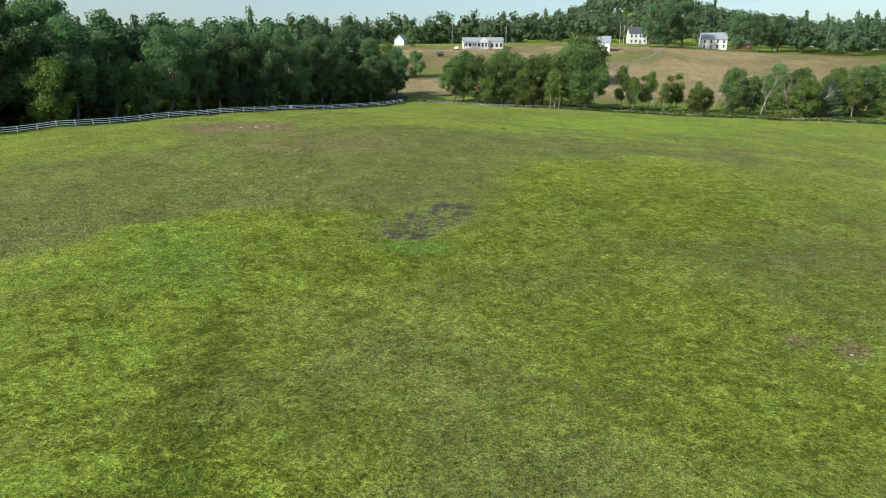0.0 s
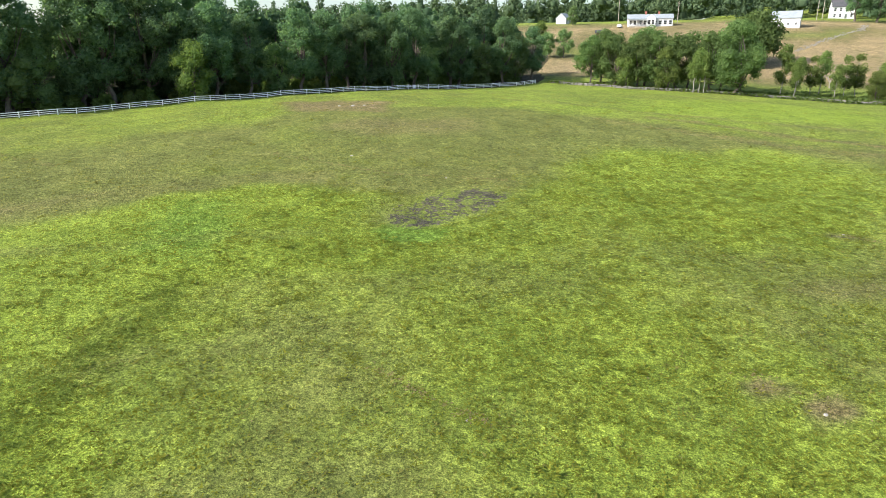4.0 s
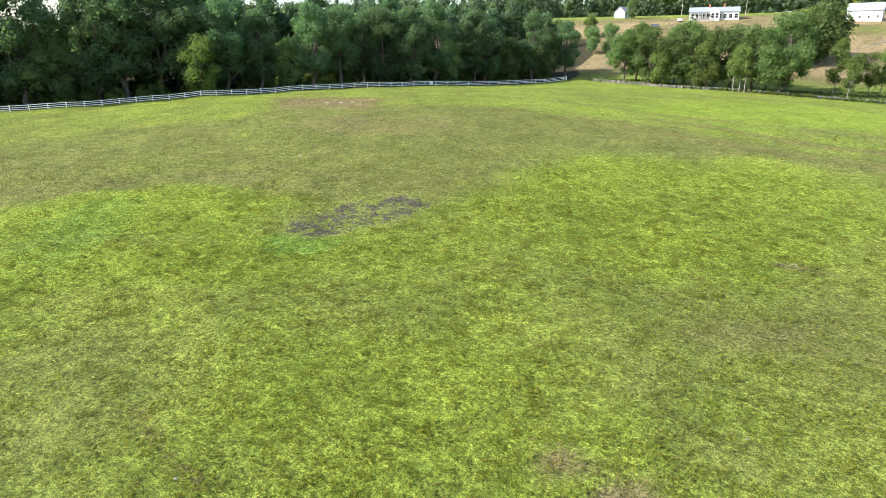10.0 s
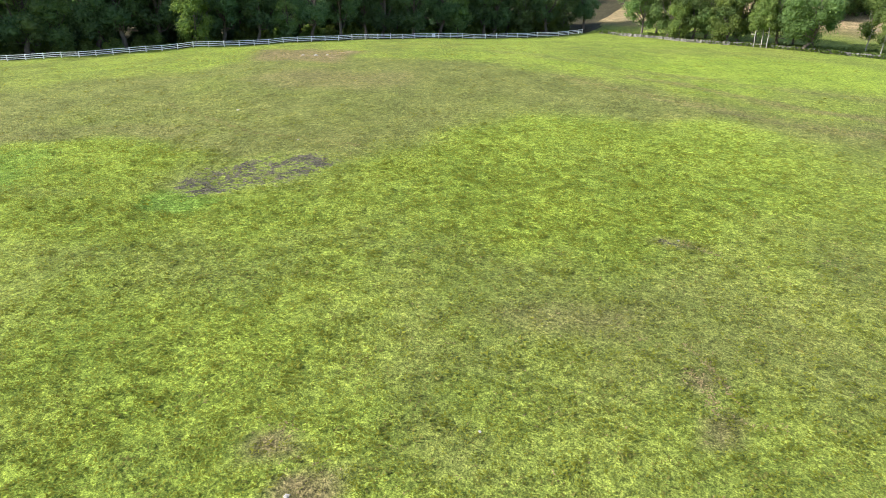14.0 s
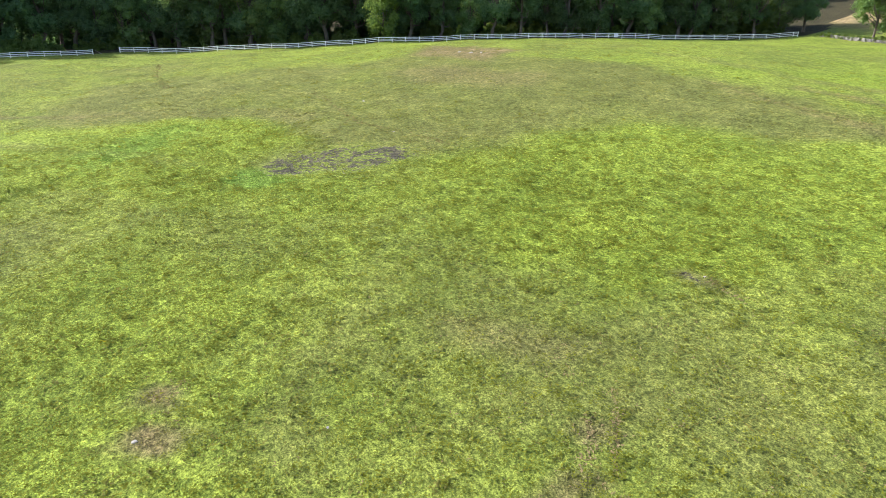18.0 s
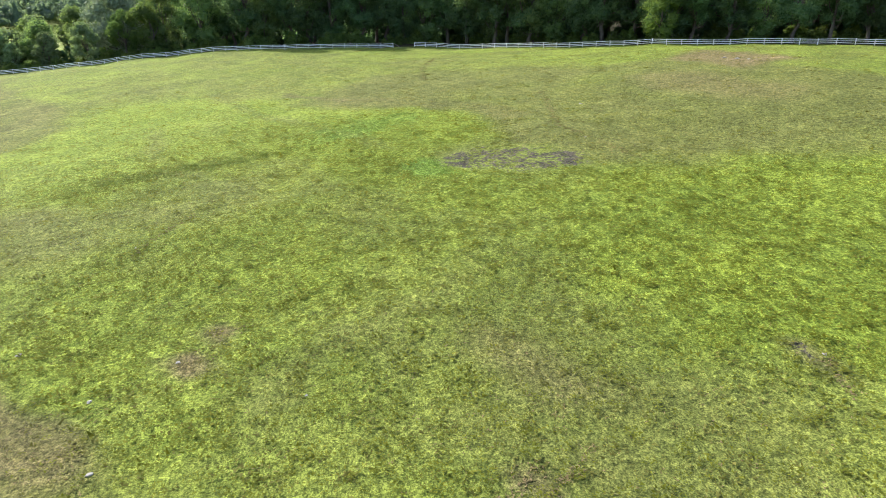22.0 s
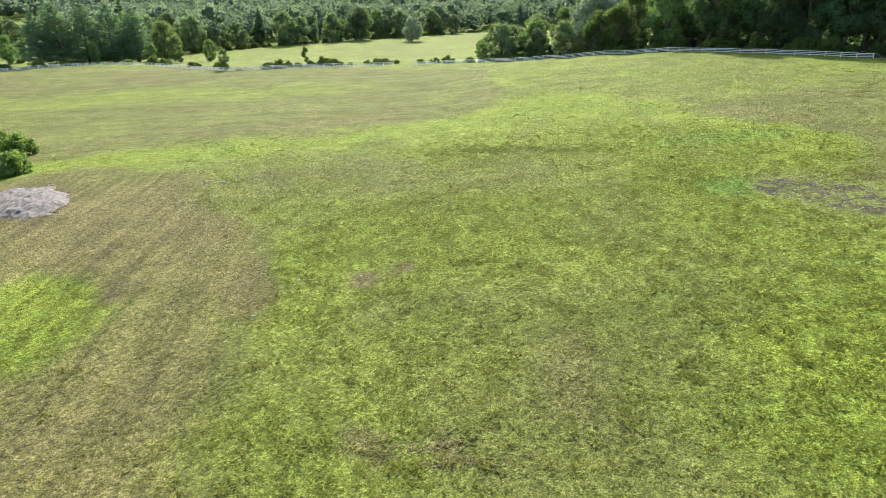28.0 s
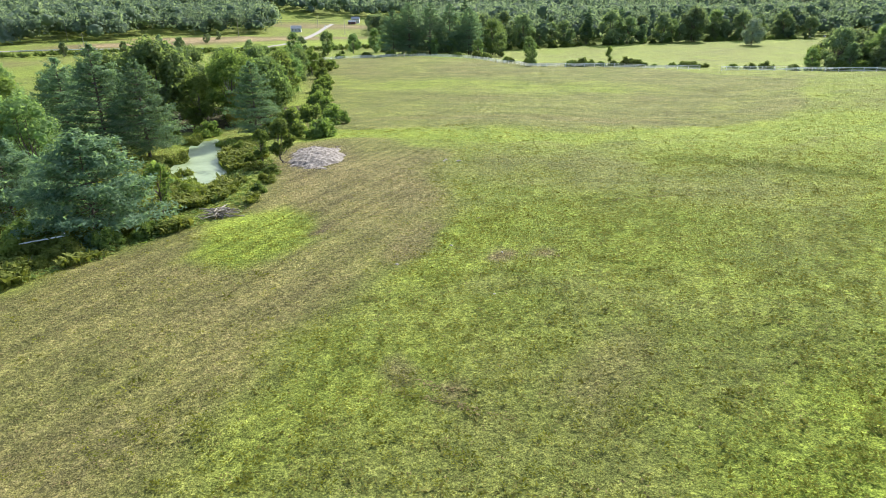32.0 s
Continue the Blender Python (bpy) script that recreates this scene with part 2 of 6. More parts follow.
    for scale, detail, low, high in ((1.7, 4, 0.82, 1.18), (4.5, 4, 0.68, 1.32), (13.0, 3, 0.62, 1.40), (0.16, 5, 0.88, 1.12)):
        spot = ramp(nt, grain(nt, scale, detail, 0.65), [(0.40, (low, low * 1.02, low)), (0.60, (high, high * 0.985, high * 0.97))])
        c = mix(nt, 1.0, c, spot, "MULTIPLY")
    nt.links.new(c, b.inputs["Base Color"])
    b.inputs["Roughness"].default_value = 0.95
    b.inputs["Specular IOR Level"].default_value = 0.1
    bump(nt, b, calc(nt, "ADD", fine, calc(nt, "MULTIPLY", blades, 0.8)), 1.0, 0.24)
    return m


TURF = pasture_material()


# ---- lie of the land ----
def lattice(x, y, size, seed):
    """Smooth value noise, 0 to 1, at a given cell size."""
    x, y = np.asarray(x, float) / size, np.asarray(y, float) / size
    i, j = np.floor(x).astype(np.int64), np.floor(y).astype(np.int64)
    u, v = x - i, y - j
    u, v = u * u * (3 - 2 * u), v * v * (3 - 2 * v)

    def h(a, b):
        s = np.sin(a * 127.1 + b * 311.7 + seed * 74.7) * 43758.5453
        return s - np.floor(s)
    return (h(i, j) * (1 - u) + h(i + 1, j) * u) * (1 - v) + (h(i, j + 1) * (1 - u) + h(i + 1, j + 1) * u) * v


def step(a, b, v):
    u = np.clip((v - a) / (b - a), 0, 1)
    return u * u * (3 - 2 * u)


# gentle mounds and hollows of the pasture, on a 50 m net from (-140, -180)
MOUNDS = [0.2, 2, 2.1, -0, -0.1, 0, 0.5, 1.4, 1.4, 0.5, 0.2, 0.2, 1.7, 2.9, 0.5, -0.3, -0.5, 0.4, -0.6, 0.4, -0.9, 1.8, -0.9, 0.7, 3.1, 2.4, -1.9, 0.3, -1.1, 0.7, 2.1, 0.9, 2.4, -0, 0.1, 0.3, -0.7, -0.1, 3.9, 2.7, 1.1, 1.4, 2.6, 0.1, -2.1, 0.7, -0.4, 1, 2, 1.7, -0.1, 0.4, -1.5, -1.1]


def mound(x, y, cx, cy, rx, ry, turn=0.0):
    c, s = math.cos(radians(turn)), math.sin(radians(turn))
    dx, dy = x - cx, y - cy
    return np.exp(-0.5 * (((dx * c + dy * s) / rx) ** 2 + ((dy * c - dx * s) / ry) ** 2))


def ground_z(x, y, rough=True):
    x, y = np.asarray(x, float), np.asarray(y, float)
    u = 0.92 * y - 0.39 * x * step(-400, 100, y) * 0.6
    z = -8 + 9 * step(-150, 60, y) + 9 * step(60, 200, u) + 27 * step(170, 400, y) + 3 * step(420, 600, y) + 37 * np.exp(-0.5 * (((x - 188) / 72) ** 2 + ((y - 660) / 110) ** 2))
    z = z - 4 * step(40, 200, x) * step(350, 0, y) - 6 * step(70, 200, x) * step(280, 360, y) * step(700, 420, y)
    for k, a in enumerate(MOUNDS):
        cx, cy = -140 + 50 * (k % 6), -180 + 50 * (k // 6)
        z = z + a * np.exp(-((x - cx) ** 2 + (y - cy) ** 2) / 3200.0)
    r = np.hypot(x, y)
    z = z + 60 * step(520, 1500, r) * step(0, -300, y) + 55 * step(500, 1300, -x) * step(300, -50, y) + 30 * step(400, 1500, x)
    z = z - 1.7 * mound(x, y, 40.0, -9, 2.2, 6, -8) - 0.7 * mound(x, y, 38.0, -21, 2.6, 6, -8) - 0.8 * mound(x, y, 60, 4, 9, 9)
    z = z + 0.5 * mound(x, y, -20, -24, 26, 5, 22)
    if rough:
        near = step(330, 200, np.hypot(x + 10, y - 10))
        z = z + near * (0.36 * (lattice(x, y, 9.0, 1) - 0.5) + 0.26 * (lattice(x, y, 3.6, 2) - 0.5) + 0.06 * (lattice(x, y, 1.3, 3) - 0.5))
        z = z + step(450, 900, r) * 14 * (lattice(x, y, 170, 5) - 0.4)
    return z


def gz(x, y):
    return float(ground_z(x, y))


# outlines of the pasture's kinds of turf
SHORT_RISE = [(-44, 44), (-36, 50), (-30, 56), (-22, 62), (-14, 63), (-8, 64), (-1, 68), (5, 70), (8, 78), (13, 86), (20, 93), (29, 99), (39, 98), (46, 95), (54, 99), (50, 106), (30, 109), (12, 112), (-8, 115), (-34, 104), (-46, 88), (-58, 73), (-62, 56)]
PALE_CREST = [(-66, 52), (-61, 68), (-47, 82), (-42, 92), (-54, 92), (-74, 74), (-76, 58)]
FAR_BAND = [(-12, 118), (10, 116), (30, 112), (70, 108), (110, 100), (130, 160), (60, 172), (0, 186), (-30, 160)]
YELLOW_BAND = [(8, 124), (36, 158), (56, 152), (62, 134), (30, 120)]
EAST_LUSH = [(4, 71), (10, 80), (22, 95), (34, 97), (42, 88), (40, 74), (33, 63), (24, 60), (13, 61), (5, 65)]
EAST_DULL = [(22, 58), (31, 61), (42, 66), (60, 76), (72, 52), (58, 44), (46, 46), (38, 46), (31, 48), (25, 51)]
EAST_TAN = [(25, 50), (27, 52), (34, 56), (35, 53), (28, 49)]
WEST_LUSH = [(-52, 34), (-43, 42), (-36, 49), (-30, 55), (-22, 61), (-14, 62), (-9, 60), (-5, 55), (1, 57), (6, 65), (13, 60), (10, 50), (-2, 46), (-14, 41), (-34, 30)]
BLUE_WEEDS = [(-31, 53), (-24, 57), (-17, 54), (-13, 45), (-18, 41), (-25, 43)]
WET_WEEDS = [(-7, 54), (-5, 56.5), (-2, 56), (0, 57), (0, 53), (-4, 51)]
MIDDLE = [(-14, 42), (-2, 47), (12, 60), (22, 57), (27, 48), (33, 46), (29, 37), (20, 24), (8, 29), (-8, 38)]
MIDDLE_BRIGHT = [(7, 42), (17, 46), (23, 44), (28, 38), (25, 31), (16, 28), (10, 34)]
WEST_DULL = [(-15, 35), (-6, 39), (3, 34), (9, 27), (2, 21), (-14, 25)]
WEST_SLOPE = [(-4, 24), (-8, 38), (-20, 40), (-34, 28), (-52, 30), (-62, 14), (-44, 9), (-22, 9), (-8, 12)]
WEST_SHADE = [(-52, 30), (-60, 14), (-78, 4), (-96, 6), (-100, 40), (-84, 50), (-66, 48)]
CREST_DULL = [(6, 2), (-8, 6), (-5, 20), (5, 27), (12, 21), (13, 8)]
UPPER_MOWN = [(18, -30), (8, -27), (-1, -22), (-15, -13), (-26, -5), (-33, 3), (-44, 7), (-61, 4), (-76, -8), (-96, -20), (-98, -64), (-86, -132), (-60, -190), (-16, -190), (-8, -120), (6, -70), (16, -45)]
UPPER_LIGHT = [(-12, -150), (-26, -112), (-48, -86), (-66, -52), (-74, -34), (-66, -26), (-50, -40), (-30, -66), (-14, -92)]
SOUTH_MOWN = [(10, -4), (13, -20), (24, -22), (31, -5), (36, 8), (44, 14), (58, 22), (74, 30), (72, 50), (54, 52), (47, 47), (42, 43), (36, 38), (32, 32), (26, 29), (20, 18)]
SOUTH_BROWN = [(23, -2), (18, 15), (25, 26), (32, 24), (33, 12), (30, -2)]
BANK_LUSH = [(42, 14.5), (36, 13), (33.5, 18), (37, 25), (42, 27), (45, 23)]
TOP_BROWN = [(-51, 113), (-28, 115), (-24, 103), (-40, 99)]
SECOND_BROWN = [(-30, 92), (-10, 103), (-6, 93), (-20, 85), (-30, 86)]
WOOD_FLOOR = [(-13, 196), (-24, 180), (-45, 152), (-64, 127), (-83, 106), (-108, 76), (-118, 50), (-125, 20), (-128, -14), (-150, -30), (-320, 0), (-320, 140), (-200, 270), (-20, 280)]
MUD = [(-7.5, 58.5), (-5, 55.5), (-2.5, 55.5), (1, 60), (4, 66.5), (3.5, 69), (-2, 68.5), (-5.5, 64.5)]
HILL_MEADOW = [(-110, 205), (-40, 215), (50, 210), (170, 208), (210, 260), (190, 345), (60, 356), (-70, 340), (-110, 280)]
# outline, softness of its edge, how far it prevails; lush, dry, blue-green
ZONES = (
    (FAR_BAND, 8, 1.0, 0.55, 0.10, 0), (SHORT_RISE, 2.5, 1.0, 0.14, 0.16, 0), (PALE_CREST, 5, 0.9, 0.42, 0.12, 0), (YELLOW_BAND, 7, 0.8, 0.95, 0.05, 0),
    (WEST_SLOPE, 5, 0.95, 0.94, 0.0, 0), (WEST_SHADE, 7, 0.8, 0.40, 0.10, 0), (CREST_DULL, 4, 0.85, 0.22, 0.16, 0),
    (MIDDLE, 5, 1.0, 0.58, 0.05, 0), (EAST_DULL, 9, 0.9, 0.40, 0.22, 0), (EAST_LUSH, 6, 0.9, 0.84, 0.0, 0), (WEST_LUSH, 2.5, 0.95, 0.86, 0.0, 0),
    (MIDDLE_BRIGHT, 6, 0.7, 0.80, 0.0, 0), (WEST_DULL, 6, 0.7, 0.36, 0.10, 0), (BLUE_WEEDS, 4, 0.9, 0.95, 0.0, 0.55), (WET_WEEDS, 1.2, 0.9, 0.95, 0.0, 0.75),
    )
ZONES += (
    (UPPER_MOWN, 2.0, 1.0, 0.22, 0.26, 0), (UPPER_LIGHT, 8, 0.7, 0.74, 0.06, 0), (SOUTH_MOWN, 3.5, 1.0, 0.18, 0.50, 0), (SOUTH_BROWN, 4, 0.8, 0.06, 0.66, 0), (BANK_LUSH, 2, 0.95, 0.95, 0.0, 0.1),
    (EAST_TAN, 1.5, 0.6, 0.15, 0.55, 0), (TOP_BROWN, 2.5, 0.9, 0.05, 0.92, 0), (SECOND_BROWN, 3.5, 0.85, 0.06, 0.66, 0), (HILL_MEADOW, 9, 1.0, 0.05, 0.98, 0))
# bands along a line: points, half width, how far they prevail; lush, dry
BANDS = (
    ([(18, -27), (4, -16), (-8, -6), (-20, 5), (-36, 11), (-54, 14)], 4.2, 0.95, 1.0, 0.0), ([(14, -40), (1, -38), (-10, -29), (-24, -16), (-33, -4)], 3.0, 0.75, 0.06, 0.50),
    ([(-42, 50), (-34, 56), (-28, 61), (-20, 66)], 2.2, 0.55, 0.05, 0.45), ([(8, 111), (20, 106), (32, 103), (50, 100)], 1.0, 0.8, 0.1, 0.62), ([(18, 116), (36, 111), (62, 106)], 1.2, 0.7, 0.1, 0.55),
    ([(-10, 128), (20, 121), (50, 118)], 1.6, 0.5, 0.2, 0.45), ([(30, 40), (26, 44), (22, 50), (14, 56)], 0.9, 0.4, 0.2, 0.4), ([(-52, 40), (-44, 47), (-36, 55)], 0.8, 0.6, 0.1, 0.55),
    ([(-38, 22), (-20, 26), (-8, 32)], 1.4, 0.5, 0.25, 0.1), ([(-60, 26), (-40, 36), (-22, 46), (-10, 52)], 1.2, 0.45, 0.25, 0.1))
# worn and bare spots: x, y, half width, half depth, turn; how dry, how bare
WORN = (
    (22.4, 38.2, 1.3, 0.8, 20, 0.85, 0.0), (25.2, 37.3, 1.6, 1.0, 40, 0.85, 0.0), (34.5, 22.3, 1.8, 0.9, 10, 0.7, 0.45), (39, 47.6, 1.2, 0.7, 30, 0.6, 0.2), (38.2, 49.6, 1.6, 0.5, 120, 0.6, 0.0),
    (-31, 107, 3.8, 1.2, 20, 0.95, 0.35), (25, -8, 4.6, 9.2, -20, 0.7, 0.5), (34, 65.3, 1.6, 0.5, -10, 0.3, 0.42), (30, 31, 4, 2.2, 50, 0.6, 0.1), (28, 28, 3, 2, 20, 0.55, 0.1))


def outline_distance(x, y, pts, closed=True):
    """Distance to a line of points; below zero inside a closed one."""
    best = np.full(x.shape, 1e9)
    ring = list(zip(pts, pts[1:] + pts[:1])) if closed else list(zip(pts, pts[1:]))
    hit = np.zeros(x.shape, bool)
    for (x0, y0), (x1, y1) in ring:
        ex, ey = x1 - x0, y1 - y0
        u = np.clip(((x - x0) * ex + (y - y0) * ey) / (ex * ex + ey * ey), 0, 1)
        best = np.minimum(best, np.hypot(x - x0 - u * ex, y - y0 - u * ey))
        if closed:
            hit ^= ((y0 > y) != (y1 > y)) & (x < ex * (y - y0) / (ey or 1e-9) + x0)
    return np.where(hit, -best, best)


def oval(x, y, cx, cy, rx, ry, turn):
    c, sn = math.cos(radians(turn)), math.sin(radians(turn))
    return np.sqrt((((x - cx) * c + (y - cy) * sn) / rx) ** 2 + (((y - cy) * c - (x - cx) * sn) / ry) ** 2)


def turf_masks(x, y):
    """Lush, dry, bare, litter, blue-green and the two mown ways, 0 to 1, at places of the land."""
    big = 6 * (lattice(x, y, 13, 11) - 0.5), 6 * (lattice(x, y, 13, 12) - 0.5)
    small = 2.4 * (lattice(x, y, 3.3, 13) - 0.5), 2.4 * (lattice(x, y, 3.3, 14) - 0.5)

    def shaken(soft):
        k = min(1.0, soft / 5)
        return x + k * big[0] + min(1, 2 * k) * small[0], y + k * big[1] + min(1, 2 * k) * small[1]

    lush, dry, cool = np.full(x.shape, 0.52), np.full(x.shape, 0.12), np.zeros(x.shape)
    for pts, soft, far, a, d, c in ZONES:
        w = far * step(soft, -soft, outline_distance(*shaken(soft), pts))
        lush, dry, cool = lush + w * (a - lush), dry + w * (d - dry), cool + w * (c - cool)
    for pts, half, far, a, d in BANDS:
        w = far * step(1.5, 0.5, outline_distance(*shaken(half), pts, False) / half)
        lush, dry = lush + w * (a - lush), dry + w * (d - dry)
    near = step(200, 120, np.hypot(x, y - 20))
    lush = lush + 0.22 * (lattice(x, y, 26, 21) - 0.5) + 0.22 * (lattice(x, y, 8, 22) - 0.5) + 0.22 * near * (lattice(x, y, 3.1, 25) - 0.5)
    dry = dry + 0.22 * (lattice(x, y, 34, 23) - 0.5) + 0.22 * (lattice(x, y, 9, 24) - 0.5)
    bare, litter = np.zeros(x.shape), np.zeros(x.shape)
    for cx, cy, rx, ry, turn, d, e in WORN:
        w = step(1.35, 0.6, oval(*shaken(1.2), cx, cy, rx, ry, turn))
        dry, lush, bare = dry + w * (d - dry), lush * (1 - w), bare + w * e
    bare = bare + 0.50 * step(1.2, -1.4, outline_distance(*shaken(2.0), MUD))
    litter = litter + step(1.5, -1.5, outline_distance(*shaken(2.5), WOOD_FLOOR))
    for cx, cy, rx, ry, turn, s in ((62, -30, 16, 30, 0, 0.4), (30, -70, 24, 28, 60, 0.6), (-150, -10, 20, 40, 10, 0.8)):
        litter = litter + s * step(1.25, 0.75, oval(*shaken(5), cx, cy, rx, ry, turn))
    for cx, cy, rx, ry, turn, d in ((-10, -420, 90, 32, 22, 1.0), (75, -290, 45, 25, 0, 0.4), (-180, -620, 40, 80, 20, 0.8), (-60, -446, 95, 24, 157, 0.9), (0, 262, 14, 9, 0, -0.9), (84, 306, 22, 6, 20, -0.7)):
        dry = dry + d * step(1.5, 0.5, oval(*shaken(5), cx, cy, rx, ry, turn))
    for cx, cy, rx, ry, turn, d in ((-110, -350, 60, 18, 0, 0.6), (-210, -170, 110, 60, 15, -0.08)):
        lush = lush + d * step(1.5, 0.5, oval(*shaken(5), cx, cy, rx, ry, turn))
    mown = [step(5, -5, outline_distance(x, y, p)) for p in (SOUTH_MOWN, UPPER_MOWN)]
    return [np.clip(v, 0, 1) for v in (lush, dry, bare, litter, cool, *mown)]


NET_X, NET_Y = np.arange(-150.0, 131.0, 0.75), np.arange(-205.0, 216.0, 0.75)
NET = turf_masks(*np.meshgrid(NET_X, NET_Y))


def masks(x, y):
    """Lush, dry, bare, litter, blue-green and mown at places of the pasture, read off the net."""
    u, v = np.clip((x - NET_X[0]) / 0.75, 0, len(NET_X) - 2.001), np.clip((y - NET_Y[0]) / 0.75, 0, len(NET_Y) - 2.001)
    i, j = u.astype(int), v.astype(int)
    u, v = u - i, v - j
    return [(m[j, i] * (1 - u) + m[j, i + 1] * u) * (1 - v) + (m[j + 1, i] * (1 - u) + m[j + 1, i + 1] * u) * v for m in (*NET[:5], np.maximum(NET[5], NET[6]))]


def axis(lo, hi, inner, reach):
    mid = list(np.arange(lo, hi, inner))
    a, s, v = [], inner, lo
    while v > -reach:
        s *= 1.07
        v -= s
        a.append(v)
    b, s, v = [], inner, mid[-1]
    while v < reach:
        s *= 1.07
        v += s
        b.append(v)
    return np.array(a[::-1] + mid + b)


def link_mesh(name, verts, faces, mat, parent=None, smooth=False):
    me = bpy.data.meshes.new(name)
    me.from_pydata([tuple(v) for v in verts] if not isinstance(verts, np.ndarray) else verts.tolist(), [], faces if isinstance(faces, list) else faces.tolist())
    if mat:
        me.materials.append(mat)
    if smooth:
        me.shade_smooth()
    me.update()
    ob = new(name, me)
    if parent:
        ob.parent = parent
    return ob


def build_ground():
    xs, ys = axis(-110, 80, 1.25, 4200), axis(-60, 130, 1.25, 4200)
    X, Y = np.meshgrid(xs, ys)
    x, y = X.ravel(), Y.ravel()
    z = ground_z(x, y)
    n = len(xs)
    i = np.arange((len(ys) - 1) * n).reshape(len(ys) - 1, n)[:, :-1].ravel()
    ob = link_mesh("ground", np.stack([x, y, z], 1), np.stack([i, i + 1, i + n + 1, i + n], 1), TURF, smooth=True)
    lush, dry, bare, litter, cool, mown_a, mown_b = turf_masks(x, y)
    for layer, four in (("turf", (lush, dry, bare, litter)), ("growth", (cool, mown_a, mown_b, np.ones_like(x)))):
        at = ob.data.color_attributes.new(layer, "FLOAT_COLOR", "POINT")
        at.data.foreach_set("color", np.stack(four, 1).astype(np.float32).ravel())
    return tagged(ob, "grazed green pasture with lush weeds and brown dry patches", "ground", kind="structure")


build_ground()


# ---- plants ----
def part(name, verts, faces, mat, parent, label="", smooth=False):
    ob = link_mesh(name, verts, faces, mat, parent, smooth)
    return tagged(ob, label) if label else ob


def cards(rng, centres, normals, size, aspect=1.0, wild=0.6):
    """Small leaf sprays, each a pointed three-cornered leaf, at the centres, turned roughly along the normals."""
    n = len(centres)
    nrm = normals + wild * rng.normal(size=(n, 3))
    nrm /= np.linalg.norm(nrm, axis=1)[:, None] + 1e-9
    a = np.cross(nrm, rng.normal(size=(n, 3)))
    a /= np.linalg.norm(a, axis=1)[:, None] + 1e-9
    b = np.cross(nrm, a)
    s = size * rng.uniform(0.6, 1.35, (n, 1))
    v = np.stack([centres - a * s * rng.uniform(0.6, 1.1, (n, 1)) - b * s * 0.85 * aspect, centres + a * s * 1.25, centres - a * s * rng.uniform(0.2, 0.8, (n, 1)) + b * s * 0.9 * aspect], 1).reshape(-1, 3)
    return v, np.arange(3 * n).reshape(n, 3)


def tube(path, radii, sides=6):
    """A tapering limb along a path."""
    path = np.asarray(path, float)
    v, f = [], []
    for k, p in enumerate(path):
        d = path[min(k + 1, len(path) - 1)] - path[max(k - 1, 0)]
        d = d / (np.linalg.norm(d) + 1e-9)
        a = np.cross(d, (0.3, 0.9, 0.1))
        a /= np.linalg.norm(a) + 1e-9
        b = np.cross(d, a)
        for q in range(sides):
            w = 2 * math.pi * q / sides
            v.append(p + radii[k] * (math.cos(w) * a + math.sin(w) * b))
    for k in range(len(path) - 1):
        for q in range(sides):
            f.append([k * sides + q, k * sides + (q + 1) % sides, (k + 1) * sides + (q + 1) % sides, (k + 1) * sides + q])
    f.append([(len(path) - 1) * sides + q for q in range(sides)])
    return np.array(v), f


def join(pieces):
    v, f, n = [], [], 0
    for pv, pf in pieces:
        v.append(np.asarray(pv))
        f += [[i + n for i in q] for q in pf]
        n += len(pv)
    return np.concatenate(v), f


def lobe_points(rng, lobes, count):
    """Points on the outer skin of a cloud of lobes, with outward normals."""
    c, r = np.array([l[:3] for l in lobes]), np.array([l[3] for l in lobes])
    w = r ** 2 / (r ** 2).sum()
    k = rng.choice(len(lobes), count, p=w)
    d = rng.normal(size=(count, 3))
    d[:, 2] = d[:, 2] * 0.9 + 0.25
    d /= np.linalg.norm(d, axis=1)[:, None]
    p = c[k] + d * (r[k] * (0.52 + 0.74 * rng.beta(1.8, 2.6, count)))[:, None]
    gap = np.linalg.norm(p[:, None] - c[None], axis=2) / r[None]
    gap[np.arange(count), k] = 9
    keep = gap.min(1) > 0.62
    return p[keep], d[keep]


def blob(c, r, rng, squash=1.0, rings=4, sides=7):
    """A lumpy closed lobe of foliage."""
    v = [(c[0], c[1], c[2] + r * squash)]
    for k in range(1, rings):
        a = math.pi * k / rings
        for q in range(sides):
            w = 2 * math.pi * (q + 0.5 * (k % 2)) / sides
            s = r * rng.uniform(0.82, 1.18)
            v.append((c[0] + s * math.sin(a) * math.cos(w), c[1] + s * math.sin(a) * math.sin(w), c[2] + s * squash * math.cos(a)))
    v.append((c[0], c[1], c[2] - r * squash))
    f = [[0, 1 + q, 1 + (q + 1) % sides] for q in range(sides)]
    for k in range(rings - 2):
        o = 1 + k * sides
        f += [[o + q, o + sides + q, o + (q + 1) % sides] for q in range(sides)] + [[o + (q + 1) % sides, o + sides + q, o + sides + (q + 1) % sides] for q in range(sides)]
    o, n = 1 + (rings - 2) * sides, len(v) - 1
    f += [[o + (q + 1) % sides, o + q, n] for q in range(sides)]
    return np.array(v), np.array(f)


def with_lobes(leaves, lobes):
    """Leaf sprays over the closed lobes that carry them."""
    vs, fs, n = [leaves[0]], [leaves[1]], len(leaves[0])
    for v, f in lobes:
        vs.append(v)
        fs.append(f + n)
        n += len(v)
    return np.concatenate(vs), np.concatenate(fs)


